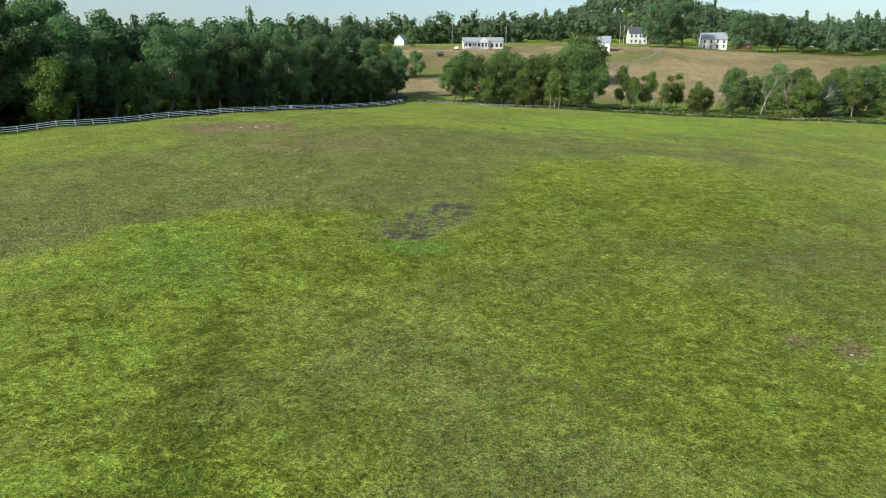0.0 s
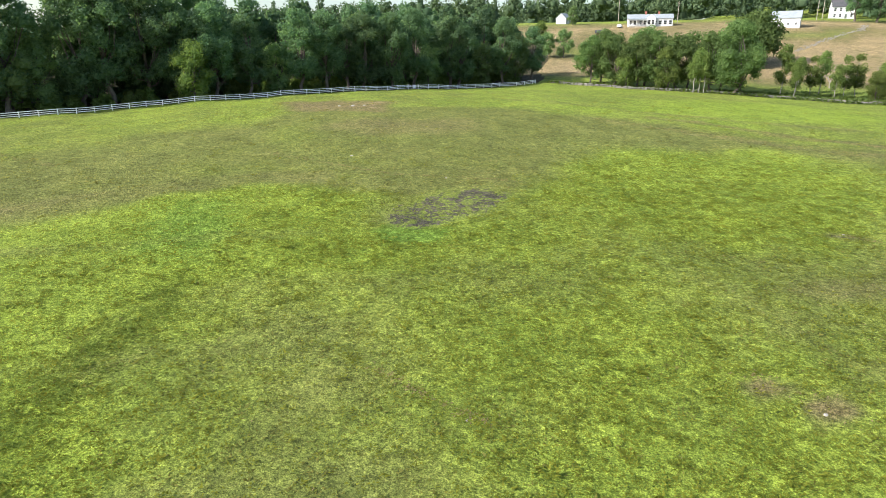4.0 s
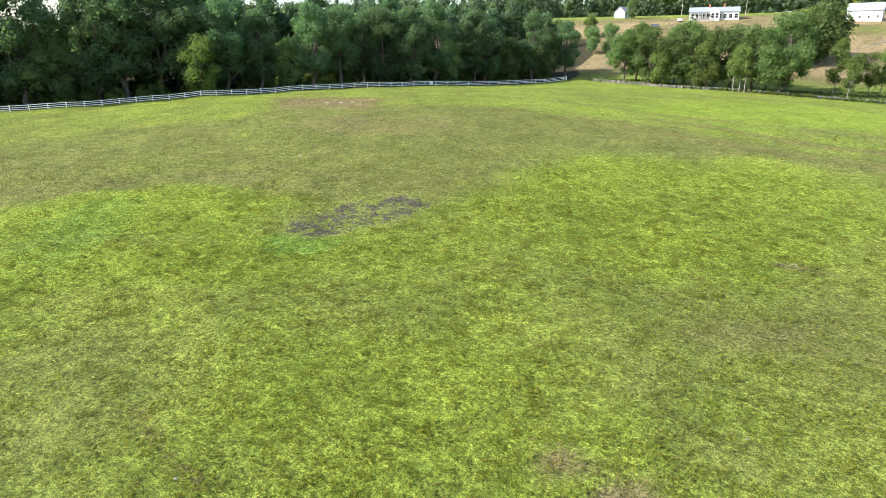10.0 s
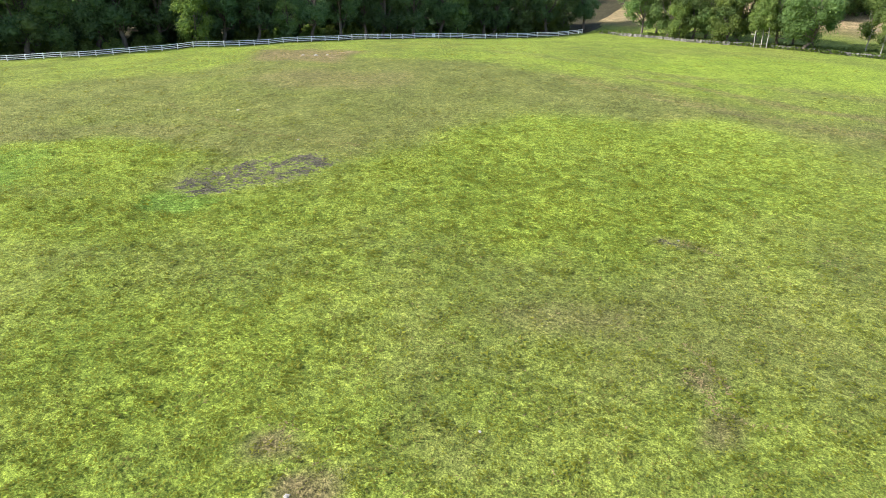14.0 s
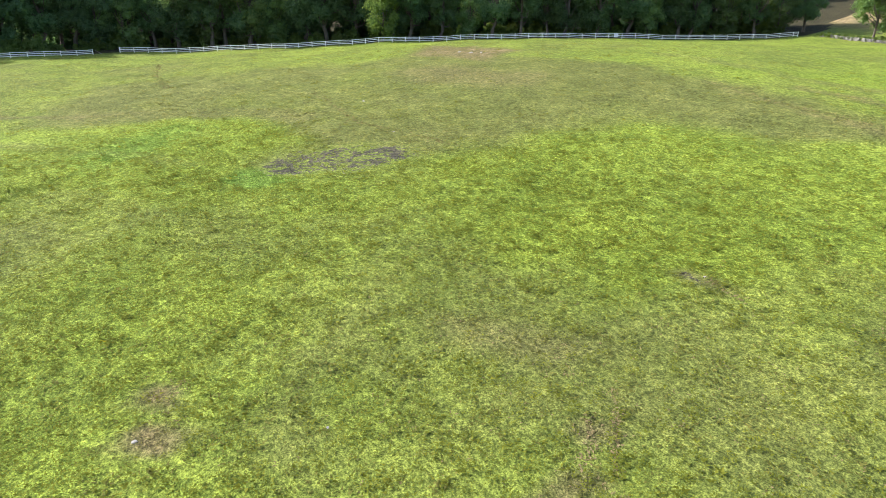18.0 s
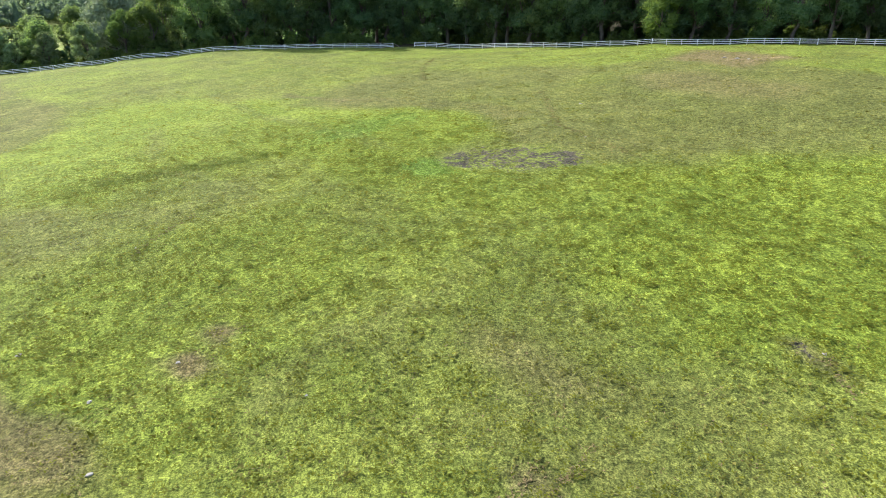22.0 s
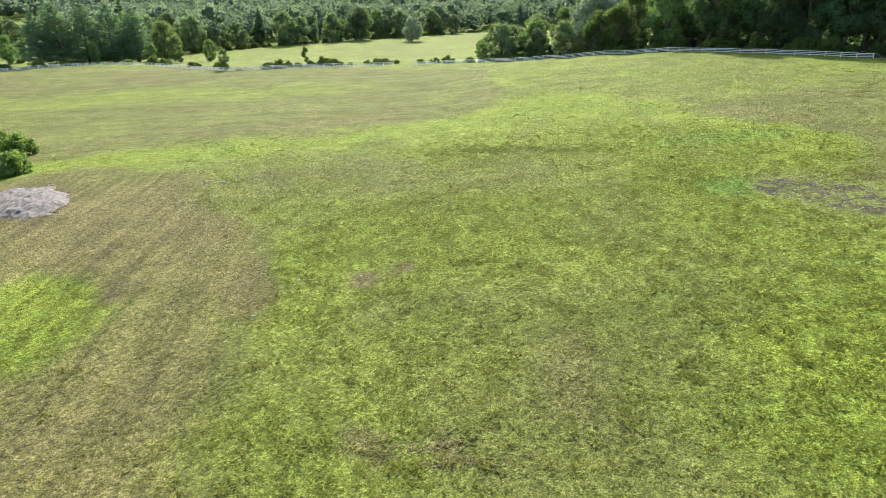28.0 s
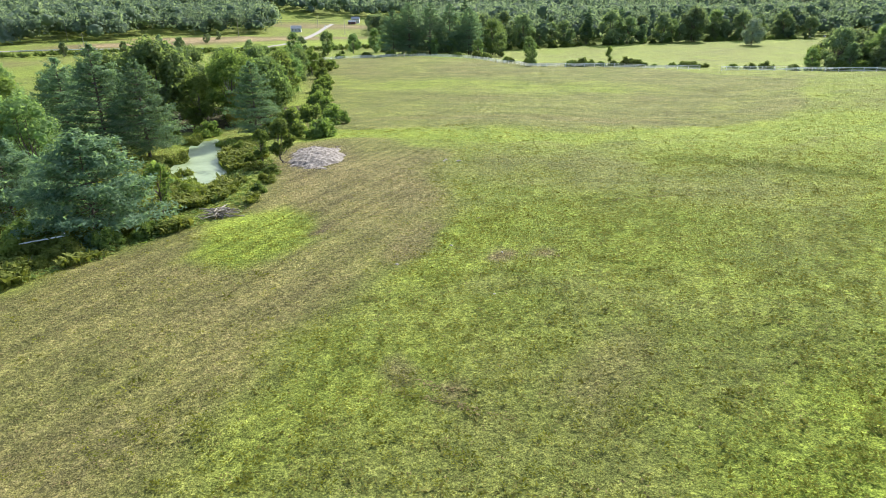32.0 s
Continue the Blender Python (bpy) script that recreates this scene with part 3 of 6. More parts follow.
def broadleaf(seed, tall, wide, bole, leaf=0.5, count=2600, lobes=16, lean=0.0, stout=0.02, lump=1.0):
    """Trunk with limbs, and a crown of leaf sprays in uneven lobes; gives two raw meshes."""
    rng = np.random.default_rng(seed)
    ls = []
    for k in range(lobes):
        h = rng.uniform(0.0, 1.0)
        env = wide * 0.5 * (math.sin(math.pi * (0.12 + 0.80 * h)) ** 0.7)
        w = 2.399 * k + rng.uniform(-0.5, 0.5)
        r = lump * wide * rng.uniform(0.12, 0.21)
        q = max(0.0, env - 0.55 * r) * rng.uniform(0.55, 1.05)
        ls.append((q * math.cos(w) + lean * h, q * math.sin(w), bole + (tall - bole) * (0.08 + 0.86 * h) - 0.3 * r, r))
    ls.append((lean, 0, tall - wide * 0.2, wide * 0.2))
    p, d = lobe_points(rng, ls, count)
    crown = with_lobes(cards(rng, p, d, leaf), [blob(l[:3], l[3] * 0.54, rng, 0.9, 3, 6) for l in ls])
    r0 = stout * tall
    top = np.array((lean * 0.6, 0, tall * 0.8))
    bend = rng.normal(size=2) * 0.04 * tall
    path = [(0, 0, -0.4), (0, 0, bole * 0.5), (bend[0] * 0.6, bend[1] * 0.6, bole), (bend[0], bend[1], (bole + tall * 0.8) / 2), tuple(top)]
    pieces = [tube(path, [r0 * 1.25, r0, r0 * 0.85, r0 * 0.5, r0 * 0.15], 7)]
    for l in ls[:12]:
        start = np.array((bend[0] * 0.5, bend[1] * 0.5, bole * rng.uniform(0.7, 1.0) + max(0, (l[2] - bole)) * 0.35))
        end = np.array(l[:3])
        m = (start + end) / 2 + np.array((0, 0, -0.06 * tall)) + rng.normal(size=3) * 0.25
        pieces.append(tube([start, m, end], [r0 * 0.42, r0 * 0.28, r0 * 0.1], 5))
    return join(pieces), crown


def conifer(seed, tall, wide, bole, leaf=0.5, whorls=14, lean=0.0, airy=0.5):
    """White pine: a straight stem with tiers of level branches that carry needle tufts."""
    rng = np.random.default_rng(seed)
    r0 = 0.016 * tall
    pieces = [tube([(0, 0, -0.4), (lean * 0.4, 0, tall * 0.4), (lean, 0, tall)], [r0 * 1.2, r0 * 0.8, r0 * 0.1], 7)]
    cs, ns = [], []
    for k in range(whorls):
        h = k / (whorls - 1)
        z = bole + (tall - bole) * h
        reach = wide * 0.5 * ((1 - h) ** 0.75 * 0.95 + 0.06) * (1.0 if k else 0.75)
        for q in range(6 if h < 0.8 else 4):
            w = 2.399 * k * 1.7 + q * math.pi / 3 + rng.uniform(-0.35, 0.35)
            L = reach * rng.uniform(0.65, 1.12)
            rise = rng.uniform(-0.10, 0.22) + 0.35 * h
            d = np.array((math.cos(w), math.sin(w), rise))
            o = np.array((lean * z / tall, 0, z))
            tip = o + d * L
            if L > 1.0:
                pieces.append(tube([o, o + d * L * 0.5 + (0, 0, -0.05 * L), tip], [r0 * 0.25, r0 * 0.16, r0 * 0.05], 4))
            m = int(36 + 210 * L / max(wide * 0.5, 1) * (1.0 if h < 0.9 else 0.6))
            s = rng.uniform(0.25, 1.05, m) ** 0.8
            side = np.array((-d[1], d[0], 0))
            c = o + s[:, None] * d * L + (rng.normal(size=m) * 0.16 * L * (1.15 - s * 0.5))[:, None] * side + rng.normal(size=(m, 3)) * (0.10, 0.10, 0.16)
            cs.append(c)
            ns.append(np.tile((0.25 * d[0], 0.25 * d[1], 1.0), (m, 1)))
    c, n = np.concatenate(cs), np.concatenate(ns)
    return join(pieces), cards(rng, c, n, leaf, 0.5, airy)


def bush(seed, tall, wide, leaf=0.3, count=700):
    """An uneven shrub: many small lobes of leaves, some shooting above the rest."""
    rng = np.random.default_rng(seed)
    ls = []
    for k in range(22):
        w, q = rng.uniform(0, 6.283), wide * 0.46 * math.sqrt(rng.uniform(0, 1))
        r = rng.uniform(0.11, 0.21) * wide
        top = tall * (1.0 - 0.55 * (q / (wide * 0.46)) ** 2) * rng.uniform(0.35, 1.12)
        ls.append((q * math.cos(w), q * math.sin(w), max(0.25 * r, top - r), r))
    p, d = lobe_points(rng, ls, count)
    up = p[:, 2] > 0.02
    stems = [tube([(0.1 * math.cos(a), 0.1 * math.sin(a), -0.2), (wide * 0.2 * math.cos(a), wide * 0.2 * math.sin(a), tall * 0.7)], [0.05, 0.02], 4) for a in (0.3, 1.9, 3.4, 5.0)]
    return join(stems), with_lobes(cards(rng, p[up], d[up], leaf), [blob(l[:3], l[3] * 0.62, rng, 0.9, 3, 6) for l in ls])


def bare_tree(seed, tall, lean=0.0, r0=0.16):
    """A leafless stem with forked, thin branches."""
    rng = np.random.default_rng(seed)
    pieces = []

    def grow(o, d, L, r, depth):
        m = o + d * L * 0.5 + rng.normal(size=3) * 0.05 * L
        e = o + d * L + rng.normal(size=3) * 0.06 * L
        pieces.append(tube([o, m, e], [r, r * 0.8, r * 0.55], 5))
        if depth:
            for _ in range(3 if depth > 1 else 4):
                nd = d + rng.normal(size=3) * 0.45 + np.array((0, 0, 0.15))
                grow(e if rng.uniform() < 0.6 else m, nd / np.linalg.norm(nd), L * rng.uniform(0.5, 0.72), r * 0.5, depth - 1)
    d = np.array((lean, 0, 1.0))
    grow(np.array((0, 0, -0.3)), d / np.linalg.norm(d), tall * 0.42, r0, 4)
    return join(pieces)


MASTERS = {}


def master(key, raw, bark, leaves):
    """Mesh data made once for a kind of tree, shared by its repeats."""
    (tv, tf), (cv, cf) = raw
    out = []
    for nm, v, f, m in (("trunk", tv, tf, bark), ("crown", cv, cf, leaves)):
        me = bpy.data.meshes.new(nm)
        me.from_pydata(np.asarray(v).tolist(), [], f if isinstance(f, list) else f.tolist())
        me.materials.append(m)
        me.update()
        out.append(me)
    MASTERS[key] = out


def plant(key, name, x, y, label, category="tree", group="", scale=1.0, turn=0.0, leaves=None, sink=0.0, stretch=1.0):
    base = new(name)
    base.matrix_world = pose(x, y, gz(x, y) - sink, 0, 0, turn) @ Matrix.Diagonal((scale, scale, scale * stretch, 1))
    for me in MASTERS[key]:
        ob = new(me.name.split(".")[0], me)
        ob.parent = base
        if leaves and me.name.startswith("crown"):
            ob.data = me.copy()
            ob.data.materials[0] = leaves
    return tagged(base, label, category, group)


for k in range(5):
    master("oak%d" % k, broadleaf(10 + k, 21, 11.5 + k % 3, 2.2 + (k % 2) * 1.5, 0.20, 12500, 44, lump=0.85), BARK, LEAF_OAK)
for k in range(3):
    master("inner_oak%d" % k, broadleaf(20 + k, 21, 11.5 + k % 3, 4.0, 0.32, 3000, 26), BARK, LEAF_DEEP)
for k in range(3):
    master("ash%d" % k, broadleaf(30 + k, 15, 9.5 + k, 0.9, 0.18, 6800, 34), BARK, LEAF_ASH)
for k in range(2):
    master("maple%d" % k, broadleaf(40 + k, 12, 9.0, 0.9, 0.17, 6200, 30), BARK, LEAF_BRIGHT)
for k in range(3):
    master("birch%d" % k, broadleaf(50 + k, 10, 4.4, 2.2, 0.13, 3200, 26, 0.5, 0.010, 1.25), PALE_BARK, LEAF_BRIGHT)
for k in range(3):
    master("pine%d" % k, conifer(60 + k, 15, 14.0, 1.2, 0.19, 24), BARK, NEEDLES)
master("low_pine0", conifer(66, 8, 12.5, 0.6, 0.19, 20), BARK, NEEDLES)
master("tall_pine0", conifer(70, 22, 9, 5, 0.40, 16), BARK, NEEDLES)
for k in range(3):
    master("bush%d" % k, bush(80 + k, 3.0, 4.2, 0.16, 1700), BARK, SHRUB)
for k in range(2):
    master("wood_bush%d" % k, bush(180 + k, 4.2, 5.2, 0.30, 800), BARK, LEAF_DEEP)
for k in range(3):
    master("bank_bush%d" % k, bush(84 + k, 2.6, 4.6, 0.17, 1500), BARK, REED)
for k in range(3):
    master("row_ash%d" % k, broadleaf(130 + k, 15, 11.0 + k, 1.6, 0.18, 8200, 44, lump=0.75), BARK, LEAF_ROW)
for k in range(4):
    master("vale%d" % k, broadleaf(140 + k, 15, 10.5 + k, 0.8, 0.34, 3000, 34, lump=0.85), BARK, LEAF_VALE_HAZED)
master("row_maple0", broadleaf(150, 18, 13.0, 1.8, 0.19, 11000, 46, lump=0.8), BARK, LEAF_ROW)
master("willow0", broadleaf(90, 15, 14, 1.0, 0.26, 8000, 36), BARK, LEAF_WILLOW)


# ---- fences ----
def bar(lx, ly, lz, bevel=0.12):
    """A bar with its long edges rounded off, from the origin along x, as raw data."""
    b = min(ly, lz) * bevel
    ring = [(-ly / 2 + b, -lz / 2), (ly / 2 - b, -lz / 2), (ly / 2, -lz / 2 + b), (ly / 2, lz / 2 - b), (ly / 2 - b, lz / 2), (-ly / 2 + b, lz / 2), (-ly / 2, lz / 2 - b), (-ly / 2, -lz / 2 + b)]
    v = [(0, y, z) for y, z in ring] + [(lx, y, z) for y, z in ring]
    f = [[k, (k + 1) % 8, 8 + (k + 1) % 8, 8 + k] for k in range(8)] + [list(range(7, -1, -1)), list(range(8, 16))]
    return v, f


def post_mesh(size, tall):
    """A square post with a bevelled cap."""
    h, c = size / 2, size * 0.62
    v, f = [], []
    for z, w in ((-0.5, h), (tall - 0.05, h), (tall - 0.05, c), (tall - 0.01, c), (tall + 0.03, h * 0.3)):
        v += [(-w, -w, z), (w, -w, z), (w, w, z), (-w, w, z)]
    for k in range(4):
        f += [[4 * k + q, 4 * k + (q + 1) % 4, 4 * k + 4 + (q + 1) % 4, 4 * k + 4 + q] for q in range(4)]
    f.append([16, 17, 18, 19])
    return v, f


def mesh_data(name, raw, mat):
    me = bpy.data.meshes.new(name)
    me.from_pydata([tuple(p) for p in raw[0]], [], [list(q) for q in raw[1]])
    me.materials.append(mat)
    me.update()
    return me


POST = mesh_data("post", post_mesh(0.12, 1.14), WHITE_PAINT)
RAIL = mesh_data("rail", bar(1.0, 0.085, 0.11, 0.2), WHITE_PAINT)


def resample(points, step_len):
    pts = [Vector((*p, 0)) for p in points]
    out, left = [pts[0].copy()], step_len
    for a, b in zip(pts, pts[1:]):
        d, pos = (b - a).length, 0.0
        while d - pos >= left:
            pos += left
            out.append(a.lerp(b, pos / d))
            left = step_len
        left -= d - pos
    out.append(pts[-1].copy())
    return out


def fence(points, label, heights=(0.33, 0.68, 1.03)):
    rng = random.Random(5)
    posts = resample(points, 3.05)
    base = new("pasture_fence")
    base.location = (posts[0].x, posts[0].y, gz(posts[0].x, posts[0].y))
    tagged(base, label, "fence", "white pasture fences")
    o = base.location
    places = []
    for p in posts:
        z = gz(p.x, p.y)
        ob = new("post", POST)
        ob.parent = base
        ob.matrix_basis = Matrix.Translation((p.x - o.x, p.y - o.y, z - o.z)) @ Euler((rng.uniform(-0.02, 0.02), rng.uniform(-0.02, 0.02), rng.uniform(0, 0.3))).to_matrix().to_4x4()
        places.append(Vector((p.x - o.x, p.y - o.y, z - o.z)))
    for a, b in zip(places, places[1:]):
        for h in heights:
            s, e = a + Vector((0, 0, h + rng.uniform(-0.025, 0.025))), b + Vector((0, 0, h + rng.uniform(-0.025, 0.025)))
            d = e - s
            m = d.to_track_quat("X", "Z").to_matrix().to_4x4()
            ob = new("rail", RAIL)
            ob.parent = base
            ob.matrix_basis = Matrix.Translation(s) @ m @ Matrix.Diagonal((d.length, 1, 1, 1))
    return base


fence([(-108.2, 70.4), (-99.5, 82.5), (-92.6, 91.6), (-84.8, 100.8), (-76.9, 110.1), (-67.0, 118.8), (-60.1, 128.4), (-48.4, 143.7), (-38.8, 157.2), (-27.7, 170.8), (-21.2, 180.7), (-13.1, 190.5)],
      "white three-rail wooden fence along the wood")
fence([(-108.8, 65.0), (-113.1, 47.0), (-117.1, 30.4), (-121.3, 12.7), (-123.2, 1.5), (-124.0, -25.7), (-116.0, -42.6), (-107.8, -51.6)],
      "white three-rail wooden fence on the far side of the pasture")
fence([(-104.4, -56.3), (-90.6, -77.5), (-75.8, -98.1), (-78.9, -120.9), (-83.2, -148.4), (-77.3, -166.2), (-66.8, -176.4), (-51.7, -183.6), (-39.8, -186.5), (-24, -188)],
      "white three-rail wooden fence at the lower end of the pasture")


# ---- buildings ----
def box(x0, x1, y0, y1, z0, z1):
    v = [(x, y, z) for z in (z0, z1) for y in (y0, y1) for x in (x0, x1)]
    return v, [[0, 2, 3, 1], [4, 5, 7, 6], [0, 1, 5, 4], [2, 6, 7, 3], [0, 4, 6, 2], [1, 3, 7, 5]]


def window_part(parent, x, z, w, h, y, out=-1):
    """A sash window on a wall that faces along y: frame, sill, panes."""
    fr = part("window", *join([box(x - w / 2 - 0.08, x - w / 2, y, y + out * 0.07, z, z + h), box(x + w / 2, x + w / 2 + 0.08, y, y + out * 0.07, z, z + h),
                               box(x - w / 2 - 0.08, x + w / 2 + 0.08, y, y + out * 0.07, z + h, z + h + 0.1), box(x - w / 2, x + w / 2, y, y + out * 0.06, z + h * 0.48, z + h * 0.53)]), CLAPBOARD, parent)
    part("sill", *box(x - w / 2 - 0.12, x + w / 2 + 0.12, y, y + out * 0.13, z - 0.08, z), CLAPBOARD, fr)
    part("pane", *box(x - w / 2, x + w / 2, y - out * 0.01, y + out * 0.02, z, z + h), GLASS, fr)


def gable_house(name, x, y, turn, wide, deep, eave, ridge, wall, roof, label, rows=(1,), cols=4, door=None, chimneys=(), category="house", sill=0.9, win=(0.95, 1.5)):
    base = new(name)
    base.matrix_world = pose(x, y, min(gz(x - 4, y - 4), gz(x + 4, y - 4), gz(x, y)), 0, 0, turn)
    tagged(base, label, category)
    hx, hy = wide / 2, deep / 2
    v = [(-hx, -hy, -1), (hx, -hy, -1), (hx, hy, -1), (-hx, hy, -1), (-hx, -hy, eave), (hx, -hy, eave), (hx, hy, eave), (-hx, hy, eave), (-hx, 0, ridge - 0.12), (hx, 0, ridge - 0.12)]
    f = [[0, 1, 5, 4], [2, 3, 7, 6], [1, 2, 6, 9, 5], [3, 0, 4, 8, 7], [4, 5, 9, 8], [6, 7, 8, 9]]
    body = part("wall", v, f, wall, base)
    o, t = 0.35, 0.18
    k = (ridge - eave) / hy
    for s in (-1, 1):
        lo = eave - o * k
        v = [(-hx - o, s * (hy + o), lo), (hx + o, s * (hy + o), lo), (hx + o, 0, ridge), (-hx - o, 0, ridge)]
        v += [(a, b, c + t) for a, b, c in v]
        part("roof", v, [[0, 1, 2, 3], [4, 7, 6, 5], [0, 4, 5, 1], [1, 5, 6, 2], [2, 6, 7, 3], [3, 7, 4, 0]], roof, base)
    for r, z in enumerate(rows):
        for c in range(cols):
            wx = -hx + wide * (c + 0.5) / cols
            if door is not None and r == 0 and c == door:
                d = part("door", *box(wx - 0.5, wx + 0.5, -hy - 0.06, -hy + 0.02, 0.2, 2.3), DOOR_GREEN, base)
                part("door_frame", *join([box(wx - 0.62, wx - 0.5, -hy - 0.09, -hy, 0.2, 2.3), box(wx + 0.5, wx + 0.62, -hy - 0.09, -hy, 0.2, 2.3), box(wx - 0.62, wx + 0.62, -hy - 0.09, -hy, 2.3, 2.5)]), CLAPBOARD, d)
                continue
            window_part(base, wx, z + sill - 0.9, win[0], win[1], -hy)
    for cx in chimneys:
        part("chimney", *join([box(cx - 0.4, cx + 0.4, -0.4, 0.4, ridge - 0.8, ridge + 1.3), box(cx - 0.48, cx + 0.48, -0.48, 0.48, ridge + 1.3, ridge + 1.45)]), BRICK, base)
    return base


LONG_HOUSE = gable_house("farmhouse", 18.5, 338, 3, 20.5, 8, 3.6, 5.6, CLAPBOARD, ROOF_GREY, "long low white house with pale grey roof", rows=(0.9,), cols=9, chimneys=(-2.0, 4.0), win=(1.3, 1.7))
gable_house("barn", 75, 325, -14, 12, 8, 4.2, 7.0, CLAPBOARD, ROOF_GREY, "white wooden barn with grey roof on the hill", rows=(1.2,), cols=4, category="barn", win=(0.7, 0.9))
gable_house("farmhouse", 112.5, 389, -4, 10, 9, 6.0, 9.6, CLAPBOARD, ROOF_DARK, "two-storey white farmhouse with dark roof and chimneys", rows=(0.9, 3.7), cols=4, door=2, chimneys=(-3.4, 3.4))
gable_house("farmhouse", 149, 367, -12, 13.5, 8.5, 5.6, 9.0, CLAPBOARD, ROOF_GREY, "white farmhouse with grey roof beside big trees", rows=(0.9, 3.5), cols=4, door=1)
gable_house("shed", 172, 381, -10, 9, 7, 3.2, 5.4, BARN_RED, ROOF_DARK, "red wooden barn under the trees", rows=(1.0,), cols=2, category="barn", win=(0.9, 0.9))
gable_house("cottage", -25, 360, 70, 6.4, 5.6, 3.0, 5.4, CLAPBOARD, ROOF_GREY, "small white gabled cottage among trees", rows=(0.9,), cols=2)
gable_house("hut", -3, 305, 10, 2.6, 2.2, 2.0, 2.9, BROWN_BOARD, ROOF_DARK, "small brown wooden hut in the meadow", rows=(), category="shed")


def veranda(house, x0, x1, y, deep):
    """A flat-roofed open porch along a front wall, with a railing, and a gabled bay beside it."""
    part("porch_roof", *box(x0, x1, y - deep, y, 2.75, 2.95), ROOF_GREY, house)
    part("porch_floor", *box(x0, x1, y - deep, y, -0.6, 0.25), DEAD_WOOD, house)
    for k in range(6):
        px = x0 + 0.1 + (x1 - x0 - 0.2) * k / 5
        part("porch_post", *box(px - 0.09, px + 0.09, y - deep + 0.05, y - deep + 0.23, 0.25, 2.75), CLAPBOARD, house)
    part("railing", *box(x0, x1, y - deep + 0.1, y - deep + 0.16, 0.95, 1.08), CLAPBOARD, house)
    bay = [(x1, y - 1.5, -0.6), (x1 + 4, y - 1.5, -0.6), (x1 + 4, y + 3, -0.6), (x1, y + 3, -0.6), (x1, y - 1.5, 4.0), (x1 + 4, y - 1.5, 4.0), (x1 + 4, y + 3, 4.0), (x1, y + 3, 4.0), (x1 + 2, y - 1.5, 5.5), (x1 + 2, y + 3, 5.5)]
    part("gable_bay", bay, [[0, 1, 5, 8, 4], [1, 2, 6, 5], [2, 3, 7, 9, 6], [3, 0, 4, 7], [4, 8, 9, 7], [5, 6, 9, 8]], CLAPBOARD, house)
    for e in (0.9, 2.6):
        window_part(house, x1 + e + 0.2, 1.0, 1.1, 1.9, y - 1.5)


veranda(LONG_HOUSE, -9.6, -1.6, -4.0, 2.6)

gable_house("farmhouse", -124, -528, 160, 9, 7, 3.2, 5.5, CLAPBOARD, ROOF_GREY, "white house beside the far side road", rows=(0.9,), cols=3)
gable_house("farmhouse", -232, -655, 150, 9, 7, 4.6, 7.0, CLAPBOARD, ROOF_GREY, "white house on the far rise of the valley", rows=(0.9, 3.5), cols=4)
gable_house("garage", -222, -640, 150, 8, 6, 2.6, 4.2, BARN_RED, ROOF_GREY, "red shed beside the far white house", rows=(0.9,), cols=2, category="shed")


def utility_pole(x, y, tall, turn=0.0, arm=True):
    base = new("utility_pole")
    base.matrix_world = pose(x, y, gz(x, y), 0, 0, turn)
    tagged(base, "grey wooden utility pole with a crossarm", "utility pole", "utility poles")
    part("pole", *tube([(0, 0, -0.5), (0, 0, tall)], [0.17, 0.11], 8), DEAD_WOOD, base)
    if arm:
        part("crossarm", *box(-1.2, 1.2, -0.06, 0.06, tall - 1.0, tall - 0.86), DEAD_WOOD, base)
    return base


for px, py, ph in ((3, 364, 13), (31.7, 350.6, 10), (95, 360, 12), (99, 367, 10), (50, -322, 11), (-150, -470, 12), (-165, -590, 13), (-60, -470, 14), (60, -480, 14)):
    utility_pole(px, py, ph, 20)

# ---- roads and the far valley ----
def ribbon(name, points, width, mat, lift, label, category):
    pts = resample(points, 6.0)
    v, f = [], []
    for k, p in enumerate(pts):
        d = (pts[min(k + 1, len(pts) - 1)] - pts[max(k - 1, 0)]).normalized()
        n = Vector((-d.y, d.x, 0))
        for q in (-0.5, -0.17, 0.17, 0.5):
            w = p + n * width * q
            v.append((w.x, w.y, float(ground_z(w.x, w.y)) + lift))
    for k in range(len(pts) - 1):
        f += [[4 * k + q, 4 * k + q + 1, 4 * k + q + 5, 4 * k + q + 4] for q in range(3)]
    return tagged(link_mesh(name, v, f, mat), label, category, kind="structure")


ROAD = [(330, -490), (88, -385), (35, -362), (-4, -346), (-44, -330), (-88, -317), (-130, -312), (-210, -316)]
ribbon("road", ROAD, 8.0, ASPHALT, 0.25, "grey asphalt country road across the valley", "road")
ribbon("driveway", [(-42, -333), (-62, -352), (-80, -380), (-104, -430), (-135, -500), (-172, -585), (-205, -660)], 5.0, plain("pale gravel", (0.26, 0.25, 0.23), 0.9), 0.25, "pale side road climbing out of the valley", "road")


def guardrail(points):
    base = new("guardrail")
    p0 = points[0]
    base.location = (*p0, gz(*p0))
    tagged(base, "long galvanised steel guardrail beside the road", "guardrail")
    pts = resample(points, 8.0)
    o = base.location
    for a, b in zip(pts, pts[1:]):
        s, e = Vector((a.x, a.y, gz(a.x, a.y) + 0.75)) - o, Vector((b.x, b.y, gz(b.x, b.y) + 0.75)) - o
        part("post", *box(s.x - 0.08, s.x + 0.08, s.y - 0.08, s.y + 0.08, s.z - 1.2, s.z + 0.1), STEEL, base)
        ob = part("beam", *bar(1.0, 0.1, 0.45), STEEL, base)
        ob.matrix_basis = Matrix.Translation(s) @ (e - s).to_track_quat("X", "Z").to_matrix().to_4x4() @ Matrix.Diagonal(((e - s).length, 1, 1, 1))


guardrail([(x, y + 7.5) for x, y in ROAD[1:6]])


